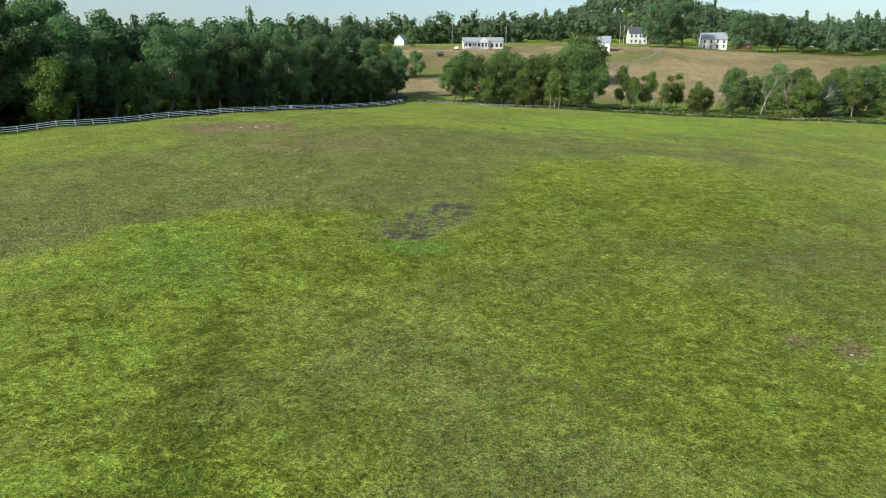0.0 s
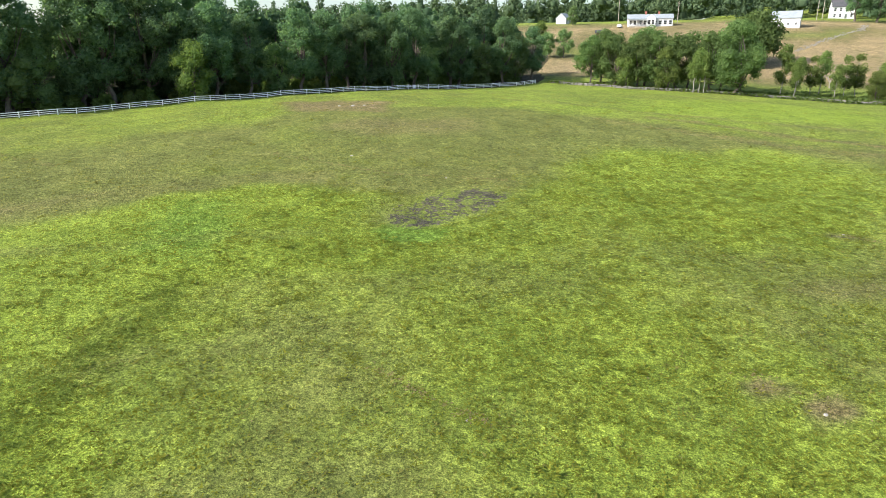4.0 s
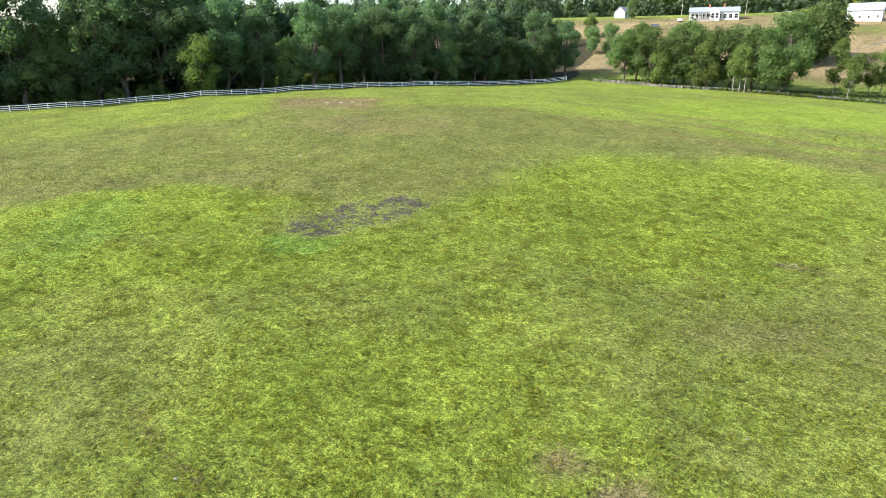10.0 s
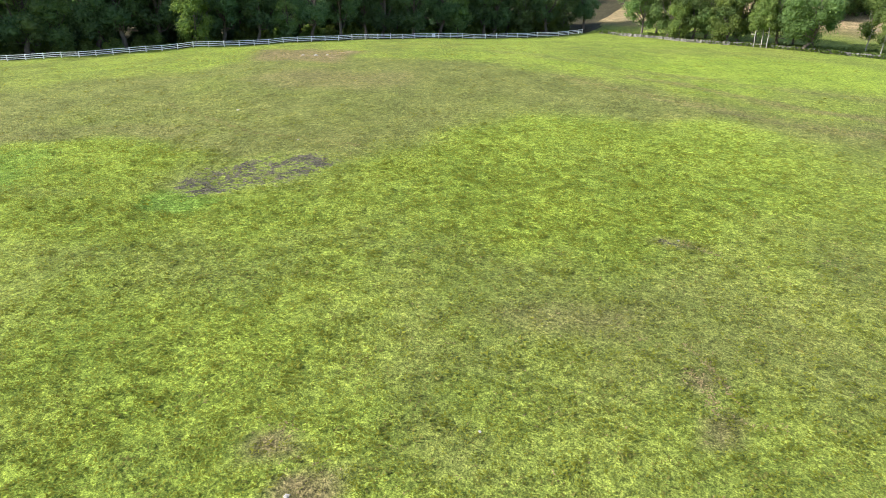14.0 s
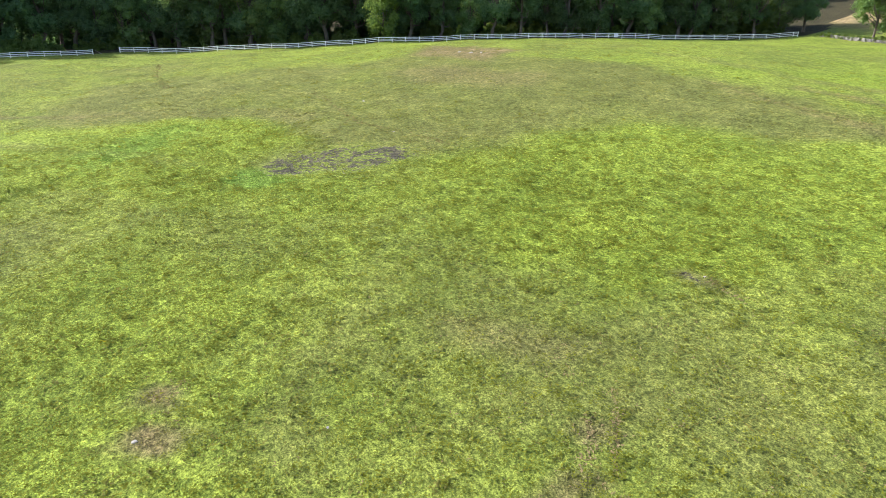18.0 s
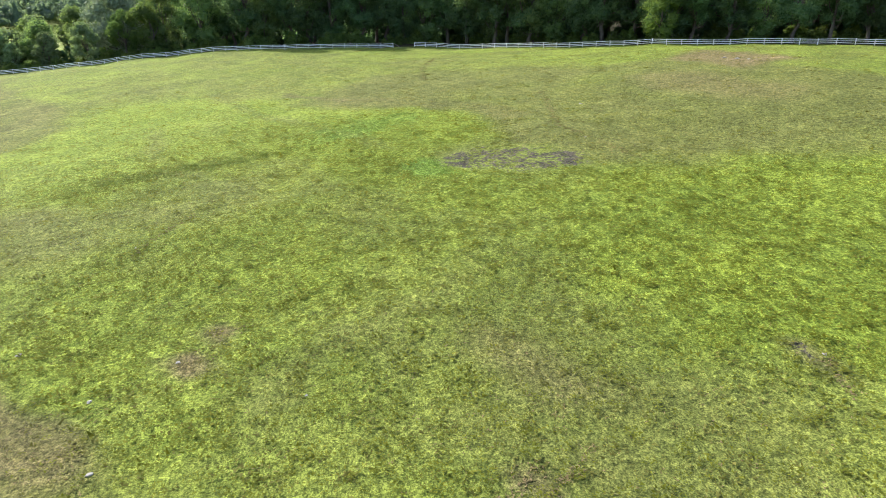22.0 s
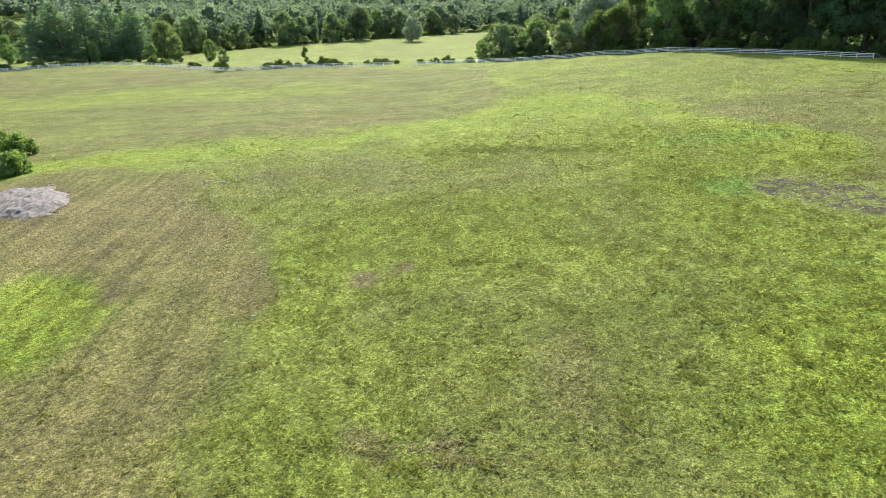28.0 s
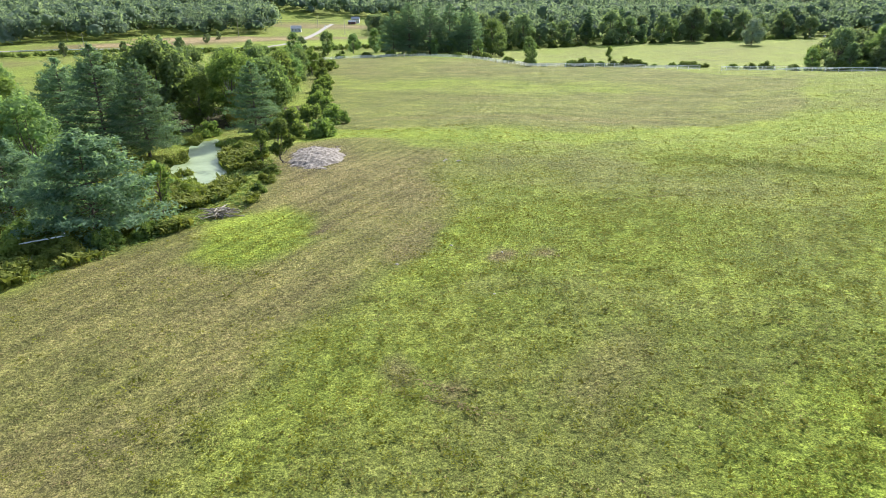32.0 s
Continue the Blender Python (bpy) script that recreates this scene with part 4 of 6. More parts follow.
# ---- woods ----
def inside(poly, x, y):
    x, y = np.asarray(x, float), np.asarray(y, float)
    hit = np.zeros(x.shape, bool)
    for (x0, y0), (x1, y1) in zip(poly, poly[1:] + poly[:1]):
        c = (y0 > y) != (y1 > y)
        hit ^= c & (x < (x1 - x0) * (y - y0) / ((y1 - y0) or 1e-9) + x0)
    return hit


def spread(poly, gap, seed):
    """Places inside an outline, about gap metres apart, off a shaken net."""
    rng = np.random.default_rng(seed)
    px, py = zip(*poly)
    X, Y = np.meshgrid(np.arange(min(px), max(px), gap), np.arange(min(py), max(py), gap))
    x, y = X.ravel() + rng.uniform(-0.45, 0.45, X.size) * gap, Y.ravel() + rng.uniform(-0.45, 0.45, X.size) * gap
    k = inside(poly, x, y)
    return x[k], y[k], rng


def far_wood(label, poly, gap, tall, wide, seed, sprays=85, mat=None, pines=0.3, leaf=1.0, core=0.62, wild=0.7):
    """A distant wood as one mesh: for every tree a lumpy crown of leaf sprays over a short stem."""
    x, y, rng = spread(poly, gap, seed)
    n = len(x)
    z = ground_z(x, y)
    H, R = tall * rng.uniform(0.6, 1.25, n), wide * 0.5 * rng.uniform(0.65, 1.35, n)
    cone = rng.uniform(0, 1, n) < pines
    vs, ns, cores = [], [], []
    for k in range(n):
        m = int(sprays * rng.uniform(0.75, 1.15))
        d = rng.normal(size=(m, 3))
        d[:, 2] = np.abs(d[:, 2]) * 1.1 - 0.35
        d /= np.linalg.norm(d, axis=1)[:, None]
        if cone[k]:
            h = rng.uniform(0.10, 0.93, m)
            w = R[k] * 0.75 * (1.05 - h) ** 0.7 * rng.uniform(0.6, 1.1, m)
            a = rng.uniform(0, 6.283, m)
            p = np.stack([w * np.cos(a), w * np.sin(a), H[k] * 1.12 * h], 1)
            d = np.stack([np.cos(a), np.sin(a), np.full(m, 0.8)], 1)
            q = np.arange(7) * 0.898
            ring = lambda u, r: np.stack([x[k] + r * np.cos(q + u) * rng.uniform(0.75, 1.2, 7), y[k] + r * np.sin(q + u) * rng.uniform(0.75, 1.2, 7), np.full(7, z[k] + H[k] * u)], 1)
            tip = np.array([[x[k], y[k], z[k] + H[k] * 1.12]])
            a, e = np.arange(7), (np.arange(7) + 1) % 7
            tri = np.concatenate([np.stack([a, e, a + 7], 1), np.stack([e, e + 7, a + 7], 1), np.stack([a + 7, e + 7, np.full(7, 14)], 1)])
            cores.append((np.concatenate([ring(0.15, R[k] * 0.42), ring(0.6, R[k] * 0.25), tip]), tri))
        else:
            parts = 3
            w = rng.uniform(0, 6.283) + np.arange(parts) * 6.283 / parts
            mid = np.stack([R[k] * 0.42 * np.cos(w), R[k] * 0.42 * np.sin(w), H[k] * rng.uniform(0.34, 0.66, parts)], 1)
            size = R[k] * rng.uniform(0.50, 0.72, parts)
            mid, size = np.vstack([mid, (0, 0, H[k] * 0.74)]), np.append(size, R[k] * 0.55)
            own = rng.integers(0, parts + 1, m)
            flat = min(1.15, max(0.75, H[k] * 0.36 / R[k]))
            p = mid[own] + d * (size[own] * rng.uniform(0.72, 1.12, m))[:, None] * (1, 1, flat)
            for q in range(parts + 1):
                cores.append(blob((x[k] + mid[q, 0], y[k] + mid[q, 1], z[k] + mid[q, 2]), size[q] * core, rng, flat, 3, 5))
        vs.append(p + (x[k], y[k], z[k]))
        ns.append(d)
    c, d = np.concatenate(vs), np.concatenate(ns)
    v, f = with_lobes(cards(rng, c, d, leaf, 1.0, wild), cores)
    return tagged(link_mesh("far_wood", v, f, mat or FAR_LEAF, None, True), label, "woodland", kind="stuff")


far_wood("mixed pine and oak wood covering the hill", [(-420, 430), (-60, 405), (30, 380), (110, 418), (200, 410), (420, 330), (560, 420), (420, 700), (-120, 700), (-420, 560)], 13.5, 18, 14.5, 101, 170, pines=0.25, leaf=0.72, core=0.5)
far_wood("dense green woodland beyond the orchard", [(184, 330), (215, 285), (300, 250), (420, 250), (420, 330), (330, 400), (215, 395), (190, 385)], 9.5, 17, 11, 102, 200, leaf=0.55, core=0.5)
far_wood("wooded slopes beyond the valley road", [(330, -520), (130, -465), (25, -462), (-15, -545), (-45, -505), (-100, -505), (-120, -560), (-135, -640), (-160, -780), (330, -780)], 19, 24, 28, 103, 290, HAZED_LEAF, 0.06, leaf=1.0, core=0.56, wild=0.3)
far_wood("woodland on the far side of the mown field", [(-92, -205), (-130, -245), (-190, -262), (-300, -268), (-420, -258), (-520, -200), (-700, -80), (-800, -200), (-700, -620), (-300, -640), (-240, -520), (-170, -330), (-115, -260)], 19, 23, 28, 104, 270, HAZED_LEAF, 0.06, leaf=0.95, core=0.56, wild=0.3)
far_wood("woods behind the pasture fence", [(-34, 215), (-82, 148), (-134, 88), (-142, 48), (-164, 16), (-220, -5), (-300, 20), (-300, 120), (-200, 260), (-60, 290), (-30, 240)], 10, 15, 12, 105, 50, LEAF_DEEP, 0.0, leaf=0.7)
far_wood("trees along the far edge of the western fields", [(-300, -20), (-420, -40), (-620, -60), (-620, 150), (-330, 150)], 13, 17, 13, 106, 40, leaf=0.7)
far_wood("woodland closing the valley", [(-175, -790), (-300, -690), (-700, -680), (-800, -900), (-300, -1050), (330, -1000), (330, -800)], 20, 22, 26, 108, 90, HAZED_LEAF, 0.0, leaf=1.4, core=0.6, wild=0.4)
far_wood("hazy hills of woodland on the horizon", [(900, -1000), (330, -1020), (-300, -1070), (-820, -900), (-1300, -400), (-1500, -1700), (900, -1800)], 42, 19, 46, 107, 60, HAZED_LEAF, 0.0, leaf=2.6, core=0.66, wild=0.35)


def row_of(poly, gap, seed, keys, name, label, lo, hi, group, category="tree", jitter=1.5):
    rng = random.Random(seed)
    for p in resample(poly, gap):
        plant(rng.choice(keys), name, p.x + rng.uniform(-jitter, jitter), p.y + rng.uniform(-jitter, jitter), label, category, group, rng.uniform(lo, hi), rng.uniform(0, 360))


master("spread0", broadleaf(97, 14, 15, 1.5, 0.32, 7500, 34), BARK, LEAF_ROW)
OAKS = ["oak%d" % k for k in range(5)]
# front rows of the wood behind the white fence
for line, seed, lo, hi in (([(-16, 199), (-34, 176), (-52, 152), (-75, 123)], 1, 0.72, 0.98), ([(-79, 120), (-100, 102), (-121, 80), (-126, 58), (-131, 28)], 4, 0.88, 1.2)):
    row_of(line, 6.2, seed, OAKS + ["ash1", "ash2"], "oak_tree", "tall dark green oak at the edge of the wood", lo, hi, "wood edge trees")
row_of([(-22, 206), (-42, 182), (-60, 158), (-83, 132), (-107, 110), (-130, 82), (-134, 50), (-144, 20)], 6.5, 2, ["inner_oak0", "inner_oak1", "inner_oak2"], "oak_tree", "tall dark green forest tree behind the front row", 0.80, 1.05, "wood inner trees")
row_of([(-22, 196), (-43, 169), (-74, 127), (-98, 103), (-119, 84), (-123, 50), (-131, 15), (-134, -10)], 4.4, 3, ["bush0", "bush1", "bush2"], "shrub", "dark green understorey shrub at the wood edge", 0.8, 1.4, "wood edge shrubs", "shrub")
# added filler row: dark shrubs replace the canopy shade seen between the trunks
row_of([(-27, 204), (-47, 178), (-65, 154), (-88, 126), (-112, 104), (-134, 80), (-139, 50), (-149, 18), (-150, -8), (-146, -36)], 3.4, 5, ["wood_bush0", "wood_bush1"], "shrub", "added dark green shrub in place of canopy shade inside the wood", 0.9, 1.6, "wood inner shrubs", "shrub")
for x, y, s, t in ((-101, 98, 1.22, 30), (-107, 91, 1.2, 140), (-91, 130, 1.24, 0), (-86, 139, 1.26, 110), (-93, 123, 1.15, 200), (-97, 118, 1.1, 20)):
    plant("oak%d" % (int(t) % 4), "oak_tree", x, y, "very tall dark green oak in the wood", "tree", "wood inner trees", s, t)
plant("maple0", "maple_tree", -73.5, 117.5, "yellow-green young maple in front of the dark wood", "tree", "", 1.05, 40)

# the tree row on the north wall
for key, x, y, s, t in (("row_ash0", 2.5, 189, 0.88, 10), ("row_ash1", 9, 187, 0.92, 80), ("row_ash2", 15, 186, 0.95, 150), ("row_ash0", 20, 185, 1.0, 200), ("row_ash1", 25, 184, 0.95, 250),
                        ("row_ash2", 33, 183, 1.0, 300), ("row_ash0", 5, 194, 1.0, 30), ("row_ash1", 17, 192, 1.05, 90), ("row_ash2", 28, 189, 1.0, 60), ("maple0", 12, 184.5, 0.85, 10), ("row_ash0", 36, 186, 0.95, 0), ("maple1", 22, 182, 0.9, 70)):
    plant(key, "ash_tree", x, y, "medium green hedgerow tree on the stone wall", "tree", "hedgerow trees", s, t)
plant("row_maple0", "maple_tree", 38.5, 178.0, "broad dark green maple at the field edge", "tree", "hedgerow trees", 1.0, 30)
for x, y, s, t in ((28.8, 178, 1.0, 0), (30.2, 178.6, 1.1, 120), (31.3, 178.2, 1.0, 240), (49.5, 182, 1.25, 40), (57, 186, 1.0, 80), (60, 190, 1.1, 10), (64, 184, 1.05, 200), (55, 192, 0.9, 310), (71, 182, 0.9, 30), (84, 187, 1.0, 75)):
    plant("birch%d" % (int(t) % 3), "birch_tree", x, y, "slender young birch with pale trunk and thin crown", "tree", "young birches", s, t)
for key, x, y, s, t, lab in (("spread0", 45, 238, 1.0, 0, "broad dark tree on the hillside meadow"), ("spread0", 51.5, 243, 1.2, 70, "broad dark tree on the hillside meadow"), ("ash1", 43, 232, 0.95, 20, "light green tree in the brown meadow"),
                             ("oak0", 109, 352, 1.05, 0, "large dark oak beside the farmhouse"), ("oak4", 117.5, 350, 1.15, 120, "large dark oak beside the farmhouse"), ("oak3", 126.5, 352, 1.15, 40, "large dark oak beside the farmhouse"), ("oak2", 158, 356, 0.95, 220, "large dark oak beside the farmhouse"), ("oak1", 167, 352, 0.95, 220, "large dark oak beside the farmhouse"), ("oak0", 186, 368, 0.95, 60, "large dark oak beside the farmhouse"), ("oak4", 196, 362, 0.9, 160, "large dark oak beside the farmhouse"), ("oak3", 178, 358, 0.7, 90, "large dark oak beside the farmhouse"),
                             ("ash1", -19, 348, 0.62, 0, "light green tree beside the small cottage"), ("ash2", -12, 250, 0.7, 90, "light green tree in the brown meadow"), ("ash1", -34, 262, 0.7, 0, "light green tree in the brown meadow"), ("ash2", -18, 250, 0.62, 50, "light green tree in the brown meadow"), ("maple0", -26, 284, 0.8, 0, "light green tree in the brown meadow")):
    plant(key, "oak_tree" if key[0] == "o" else "leafy_tree", x, y, lab, "tree", "hillside trees", s, t)
for key, nm, x, y, s, t, lab in (("ash0", "ash_tree", 79, 178, 0.85, 0, "bushy green tree beside the stone wall"), ("maple0", "maple_tree", 97, 174, 0.95, 90, "light green maple beside the stone wall"),
                                 ("pine1", "pine_tree", 106, 178, 0.72, 0, "dense dark spruce beside the stone wall"), ("ash1", "ash_tree", 118, 186, 0.95, 30, "bushy green tree beside the stone wall"),
                                 ("birch0", "birch_tree", 113, 178, 1.2, 60, "pale leaning birch beside the wall"), ("maple1", "maple_tree", 124, 176, 1.0, 60, "light green maple beside the stone wall"),
                                 ("ash2", "ash_tree", 135, 182, 1.0, 160, "bushy green tree beside the stone wall"), ("maple0", "maple_tree", 69.5, 179, 0.62, 160, "small light green tree by the wall"), ("ash2", "ash_tree", 90, 200, 0.8, 0, "bushy green tree behind the stone wall"), ("ash0", "ash_tree", 105, 205, 0.85, 60, "bushy green tree behind the stone wall"), ("maple1", "maple_tree", 122, 202, 1.0, 160, "light green tree behind the stone wall"), ("ash1", "ash_tree", 138, 205, 0.9, 0, "bushy green tree behind the stone wall"), ("ash2", "ash_tree", 150, 190, 0.9, 0, "bushy green tree beside the stone wall"), ("maple0", "maple_tree", 75, 186, 0.6, 60, "small light green tree by the wall"), ("birch2", "birch_tree", 92, 178, 0.9, 60, "thin young birch by the stone wall")):
    plant(key, nm, x, y, lab, "tree", "trees by the wall", s, t)
WALLSIDE = "bushy green tree beside the stone wall"
for key, nm, x, y, s, t, lab in (("row_ash0", "ash_tree", 86, 181, 0.72, 0, WALLSIDE), ("row_ash1", "ash_tree", 101, 184, 0.85, 90, WALLSIDE), ("maple1", "maple_tree", 110, 184, 0.95, 40, "light green maple beside the stone wall"), ("row_ash2", "ash_tree", 128, 186, 0.9, 70, WALLSIDE),
                                 ("row_ash0", "ash_tree", 142, 176, 0.85, 10, WALLSIDE), ("birch1", "birch_tree", 52, 179, 0.95, 0, "slender young birch with pale trunk and thin crown"), ("birch0", "birch_tree", 61, 180, 0.85, 50, "slender young birch with pale trunk and thin crown"),
                                 ("birch2", "birch_tree", 67, 186, 1.1, 90, "slender young birch with pale trunk and thin crown"), ("birch1", "birch_tree", 101, 176, 1.0, 190, "slender young birch with pale trunk and thin crown"), ("row_ash1", "ash_tree", 110, 200, 0.8, 10, WALLSIDE), ("row_ash2", "ash_tree", 97, 194, 0.7, 210, WALLSIDE), ("row_ash0", "ash_tree", 130, 198, 0.9, 100, WALLSIDE)):
    plant(key, nm, x, y, lab, "tree", "trees by the wall", s, t)
for x, y, s, t, ln in ((86, 190, 9.5, 20, 0.35), (91, 192, 12, 140, -0.2), (82, 196, 9, 30, 0.3), (112, 190, 11, 80, -0.3), (76, 200, 10, 0, 0.1), (88, 179, 12, 10, 0.25), (103, 177, 13, 70, -0.2), (97, 181, 12, 200, 0.3), (93, 187, 10, 60, 0.4), (118, 194, 11, 200, 0.2), (66, 205, 8, 90, 0.2)):
    ob = tagged(link_mesh("dead_tree", *bare_tree(int(x), s, ln, 0.18), DEAD_WOOD), "bare grey dead tree with forked branches", "tree", "dead trees")
    ob.matrix_world = pose(x, y, gz(x, y), 0, 0, t)


def stone_wall(points, label, seed, gap=0.42, tiers=2, loose=0.16):
    rng = np.random.default_rng(seed)
    pieces = []
    for p in resample(points, gap):
        for h in range(tiers):
            s = rng.uniform(0.14, 0.30)
            x, y = p.x + rng.normal() * loose, p.y + rng.normal() * loose
            c = np.array([(sx, sy, sz) for sz in (-1, 1) for sy in (-1, 1) for sx in (-1, 1)], float) * (s * 1.2, s, s * 0.7) * rng.uniform(0.75, 1.1, (8, 3))
            a = rng.uniform(0, 3.14)
            c[:, :2] = c[:, :2] @ np.array([[math.cos(a), -math.sin(a)], [math.sin(a), math.cos(a)]])
            pieces.append((c + (x, y, gz(x, y) + 0.12 + 0.34 * h), [[0, 2, 3, 1], [4, 5, 7, 6], [0, 1, 5, 4], [2, 6, 7, 3], [0, 4, 6, 2], [1, 3, 7, 5]]))
    ob = link_mesh("stone_wall", *join(pieces), STONE)
    return tagged(ob, label, "stone wall", kind="stuff")


stone_wall([(-9, 192.5), (2, 187), (12, 183.5), (30, 180), (48, 176.5), (64, 173.5), (98, 169.5), (116, 167), (145, 163)], "low tumbled fieldstone wall along the pasture", 1)
stone_wall([(69, 267), (76, 278), (82, 287), (91, 299), (101, 312), (108, 330)], "fieldstone wall running up the brown meadow", 2, 0.6, 1, 0.75)

# ---- pond and its thicket ----
def pond():
    rng = np.random.default_rng(4)
    rim = []
    for k in range(48):
        a = 2 * math.pi * k / 48
        r = 1 + 0.20 * math.sin(3 * a + 1) + 0.13 * math.sin(5 * a) + 0.08 * math.sin(11 * a)
        u, v = 3.3 * r * math.cos(a), 14.0 * r * math.sin(a)
        c, s = math.cos(radians(-8)), math.sin(radians(-8))
        rim.append((37.9 + u * c - v * s, -17.5 + u * s + v * c, WATER))
    rim.append((37.9, -17.5, WATER))
    m, nt, b = material("duckweed water")
    weed = ramp(nt, grain(nt, 0.35, 6, 0.7), [(0.30, (0.07, 0.10, 0.05)), (0.40, (0.20, 0.26, 0.14)), (0.65, (0.30, 0.37, 0.22))])
    nt.links.new(weed, b.inputs["Base Color"])
    b.inputs["Roughness"].default_value = 0.32
    bump(nt, b, grain(nt, 8), 0.15, 0.01)
    ob = link_mesh("water", rim, [[k, (k + 1) % 48, 48] for k in range(48)], m)
    return tagged(ob, "small pond covered with pale green duckweed", "pond", kind="structure")


WATER = -2.2
pond()

PINE = "dark blue-green white pine with tiered branches"
for key, x, y, s, t in (("low_pine0", 51.3, 10.2, 1.12, 20), ("pine1", 49, -29, 1.0, 80), ("pine2", 44.0, -25, 0.86, 200), ("pine2", 27.4, -32, 0.76, 300),
                        ("low_pine0", 58.5, -1, 1.0, 140), ("pine0", 64, -14, 0.8, 140), ("pine0", 53.5, -36, 0.9, 40)):
    plant(key, "pine_tree", x, y, PINE, "pine", "pines by the pond", s, t)
LEAFY = "round-crowned leafy tree in the thicket by the pond"
master("round0", broadleaf(95, 14, 14, 1.2, 0.30, 8500, 32), BARK, LEAF_ASH)
for key, x, y, s, t in (("round0", 38.5, -61, 1.16, 0), ("maple0", 26.3, -52.4, 1.18, 60), ("round0", 19, -61, 0.85, 120), ("maple1", 12, -75, 1.06, 10), ("ash1", 30.5, -78, 1, 200), ("ash2", 3, -98, 0.71, 20),
                        ("ash0", 22, -84, 0.94, 90), ("maple1", 8, -108, 0.89, 150), ("ash2", -6, -122, 0.71, 30), ("ash0", 2, -130, 0.77, 100), ("maple0", -16, -140, 0.71, 0), ("ash1", 56.5, -10, 0.73, 0),
                        ("round0", 47, -72, 1, 200), ("ash2", 36, -74, 1.06, 30), ("maple1", 24, -66, 1.12, 80), ("ash0", 15, -84, 0.94, 160), ("maple0", 9, -94, 0.83, 220), ("ash1", 1, -112, 0.77, 250), ("ash0", 64, -60, 0.94, 10), ("maple0", 58, -22, 0.83, 80), ("ash2", 66, -4, 0.71, 140), ("maple1", 33, -52, 0.83, 310), ("ash0", -10, -134, 0.71, 60), ("maple1", 62, -36, 1.06, 60), ("ash1", 70, -30, 0.94, 90), ("ash0", 55, -50, 0.83, 90)):
    plant(key, "leafy_tree", x, y, LEAFY, "tree", "thicket trees", s, t)
for x, y, s, t, k in ((18.6, -26, 1.2, 0, 0), (22.8, -31, 1.75, 70, 1), (12, -38, 1.2, 20, 2), (14, -46, 1.3, 200, 0), (8, -56, 1.25, 90, 1), (6, -66, 1.3, 10, 2), (2, -76, 1.2, 60, 0), (-1, -88, 1.2, 140, 1),
                      (-6, -100, 1.3, 15, 2), (-12, -114, 1.2, 230, 0), (-16, -130, 1.3, 60, 1), (-21, -145, 1.6, 20, 2), (-26, -150, 1.3, 200, 0), (34, -40, 1.1, 30, 1), (40, -44, 1.2, 220, 2)):
    plant("bush%d" % k, "shrub", x, y, "dense dark green shrub beside the pasture", "shrub", "pasture edge shrubs", s, t)
master("sapling0", broadleaf(120, 6, 3.6, 0.4, 0.15, 2600, 16), BARK, LEAF_BRIGHT)
master("snag0", broadleaf(121, 5.5, 3.4, 1.2, 0.15, 800, 12), BARK, SHRUB)
plant("sapling0", "sapling", 29.5, -8.5, "light green leafy sapling beside the earth heap", "tree", "", 0.95, 0)
plant("sapling0", "sapling", 31.5, -11, "light green leafy sapling beside the earth heap", "tree", "", 0.7, 90)
plant("snag0", "small_tree", 45.5, 8, "sparse dark small tree beside the pond", "tree", "", 1.0, 0)
ob = tagged(link_mesh("dead_tree", *bare_tree(9, 10, 0.1), PALE_BARK), "pale bare dead tree in the thicket", "tree", "dead trees")
ob.matrix_world = pose(26, -52, gz(26, -52))
plant("maple1", "maple_tree", 27, -50.5, "small yellowing tree beside the dead tree", "tree", "", 0.5, 0, LEAF_YELLOW)
for x, y, s, t, k in ((47.5, 14.5, 0.55, 0, 0), (44.5, 12.5, 0.45, 90, 1), (50.5, 15.5, 0.6, 40, 2), (53.5, 16, 0.6, 80, 0), (56, 17.5, 0.5, 10, 1), (36, 6, 0.6, 100, 2), (34, 1.5, 0.65, 200, 0), (32.5, -3, 0.6, 20, 1),
                      (36.5, -0.5, 0.5, 60, 2), (31, -16, 0.6, 90, 0), (30.5, -22, 0.65, 10, 1), (60, 20, 0.6, 40, 2), (40.5, 6.5, 0.4, 0, 0), (58, 13, 0.7, 10, 0), (62, 15, 0.8, 50, 1), (54, 9, 0.6, 10, 2), (33.5, -7, 0.75, 30, 1), (33, -12, 0.6, 130, 2), (42, 1, 0.7, 130, 0), (42.5, -6, 0.8, 30, 1), (41.5, -12, 0.7, 80, 2), (41, -20, 0.8, 10, 0), (47.5, 5, 0.7, 60, 1), (49, 1, 0.8, 160, 2), (52, 5, 0.8, 90, 0), (57, 8, 0.9, 20, 1), (38.5, 3.5, 0.55, 80, 2), (32.5, -20, 0.8, 40, 2), (33, -27, 0.9, 190, 1), (37, -33, 1.0, 20, 0)):
    plant(("bank_bush%d" if (k + int(t)) % 3 else "bush%d") % k, "shrub", x, y, "low weedy shrub on the pond bank", "shrub", "pond bank shrubs", s * (0.72 if x < 41 else 1.0), t)

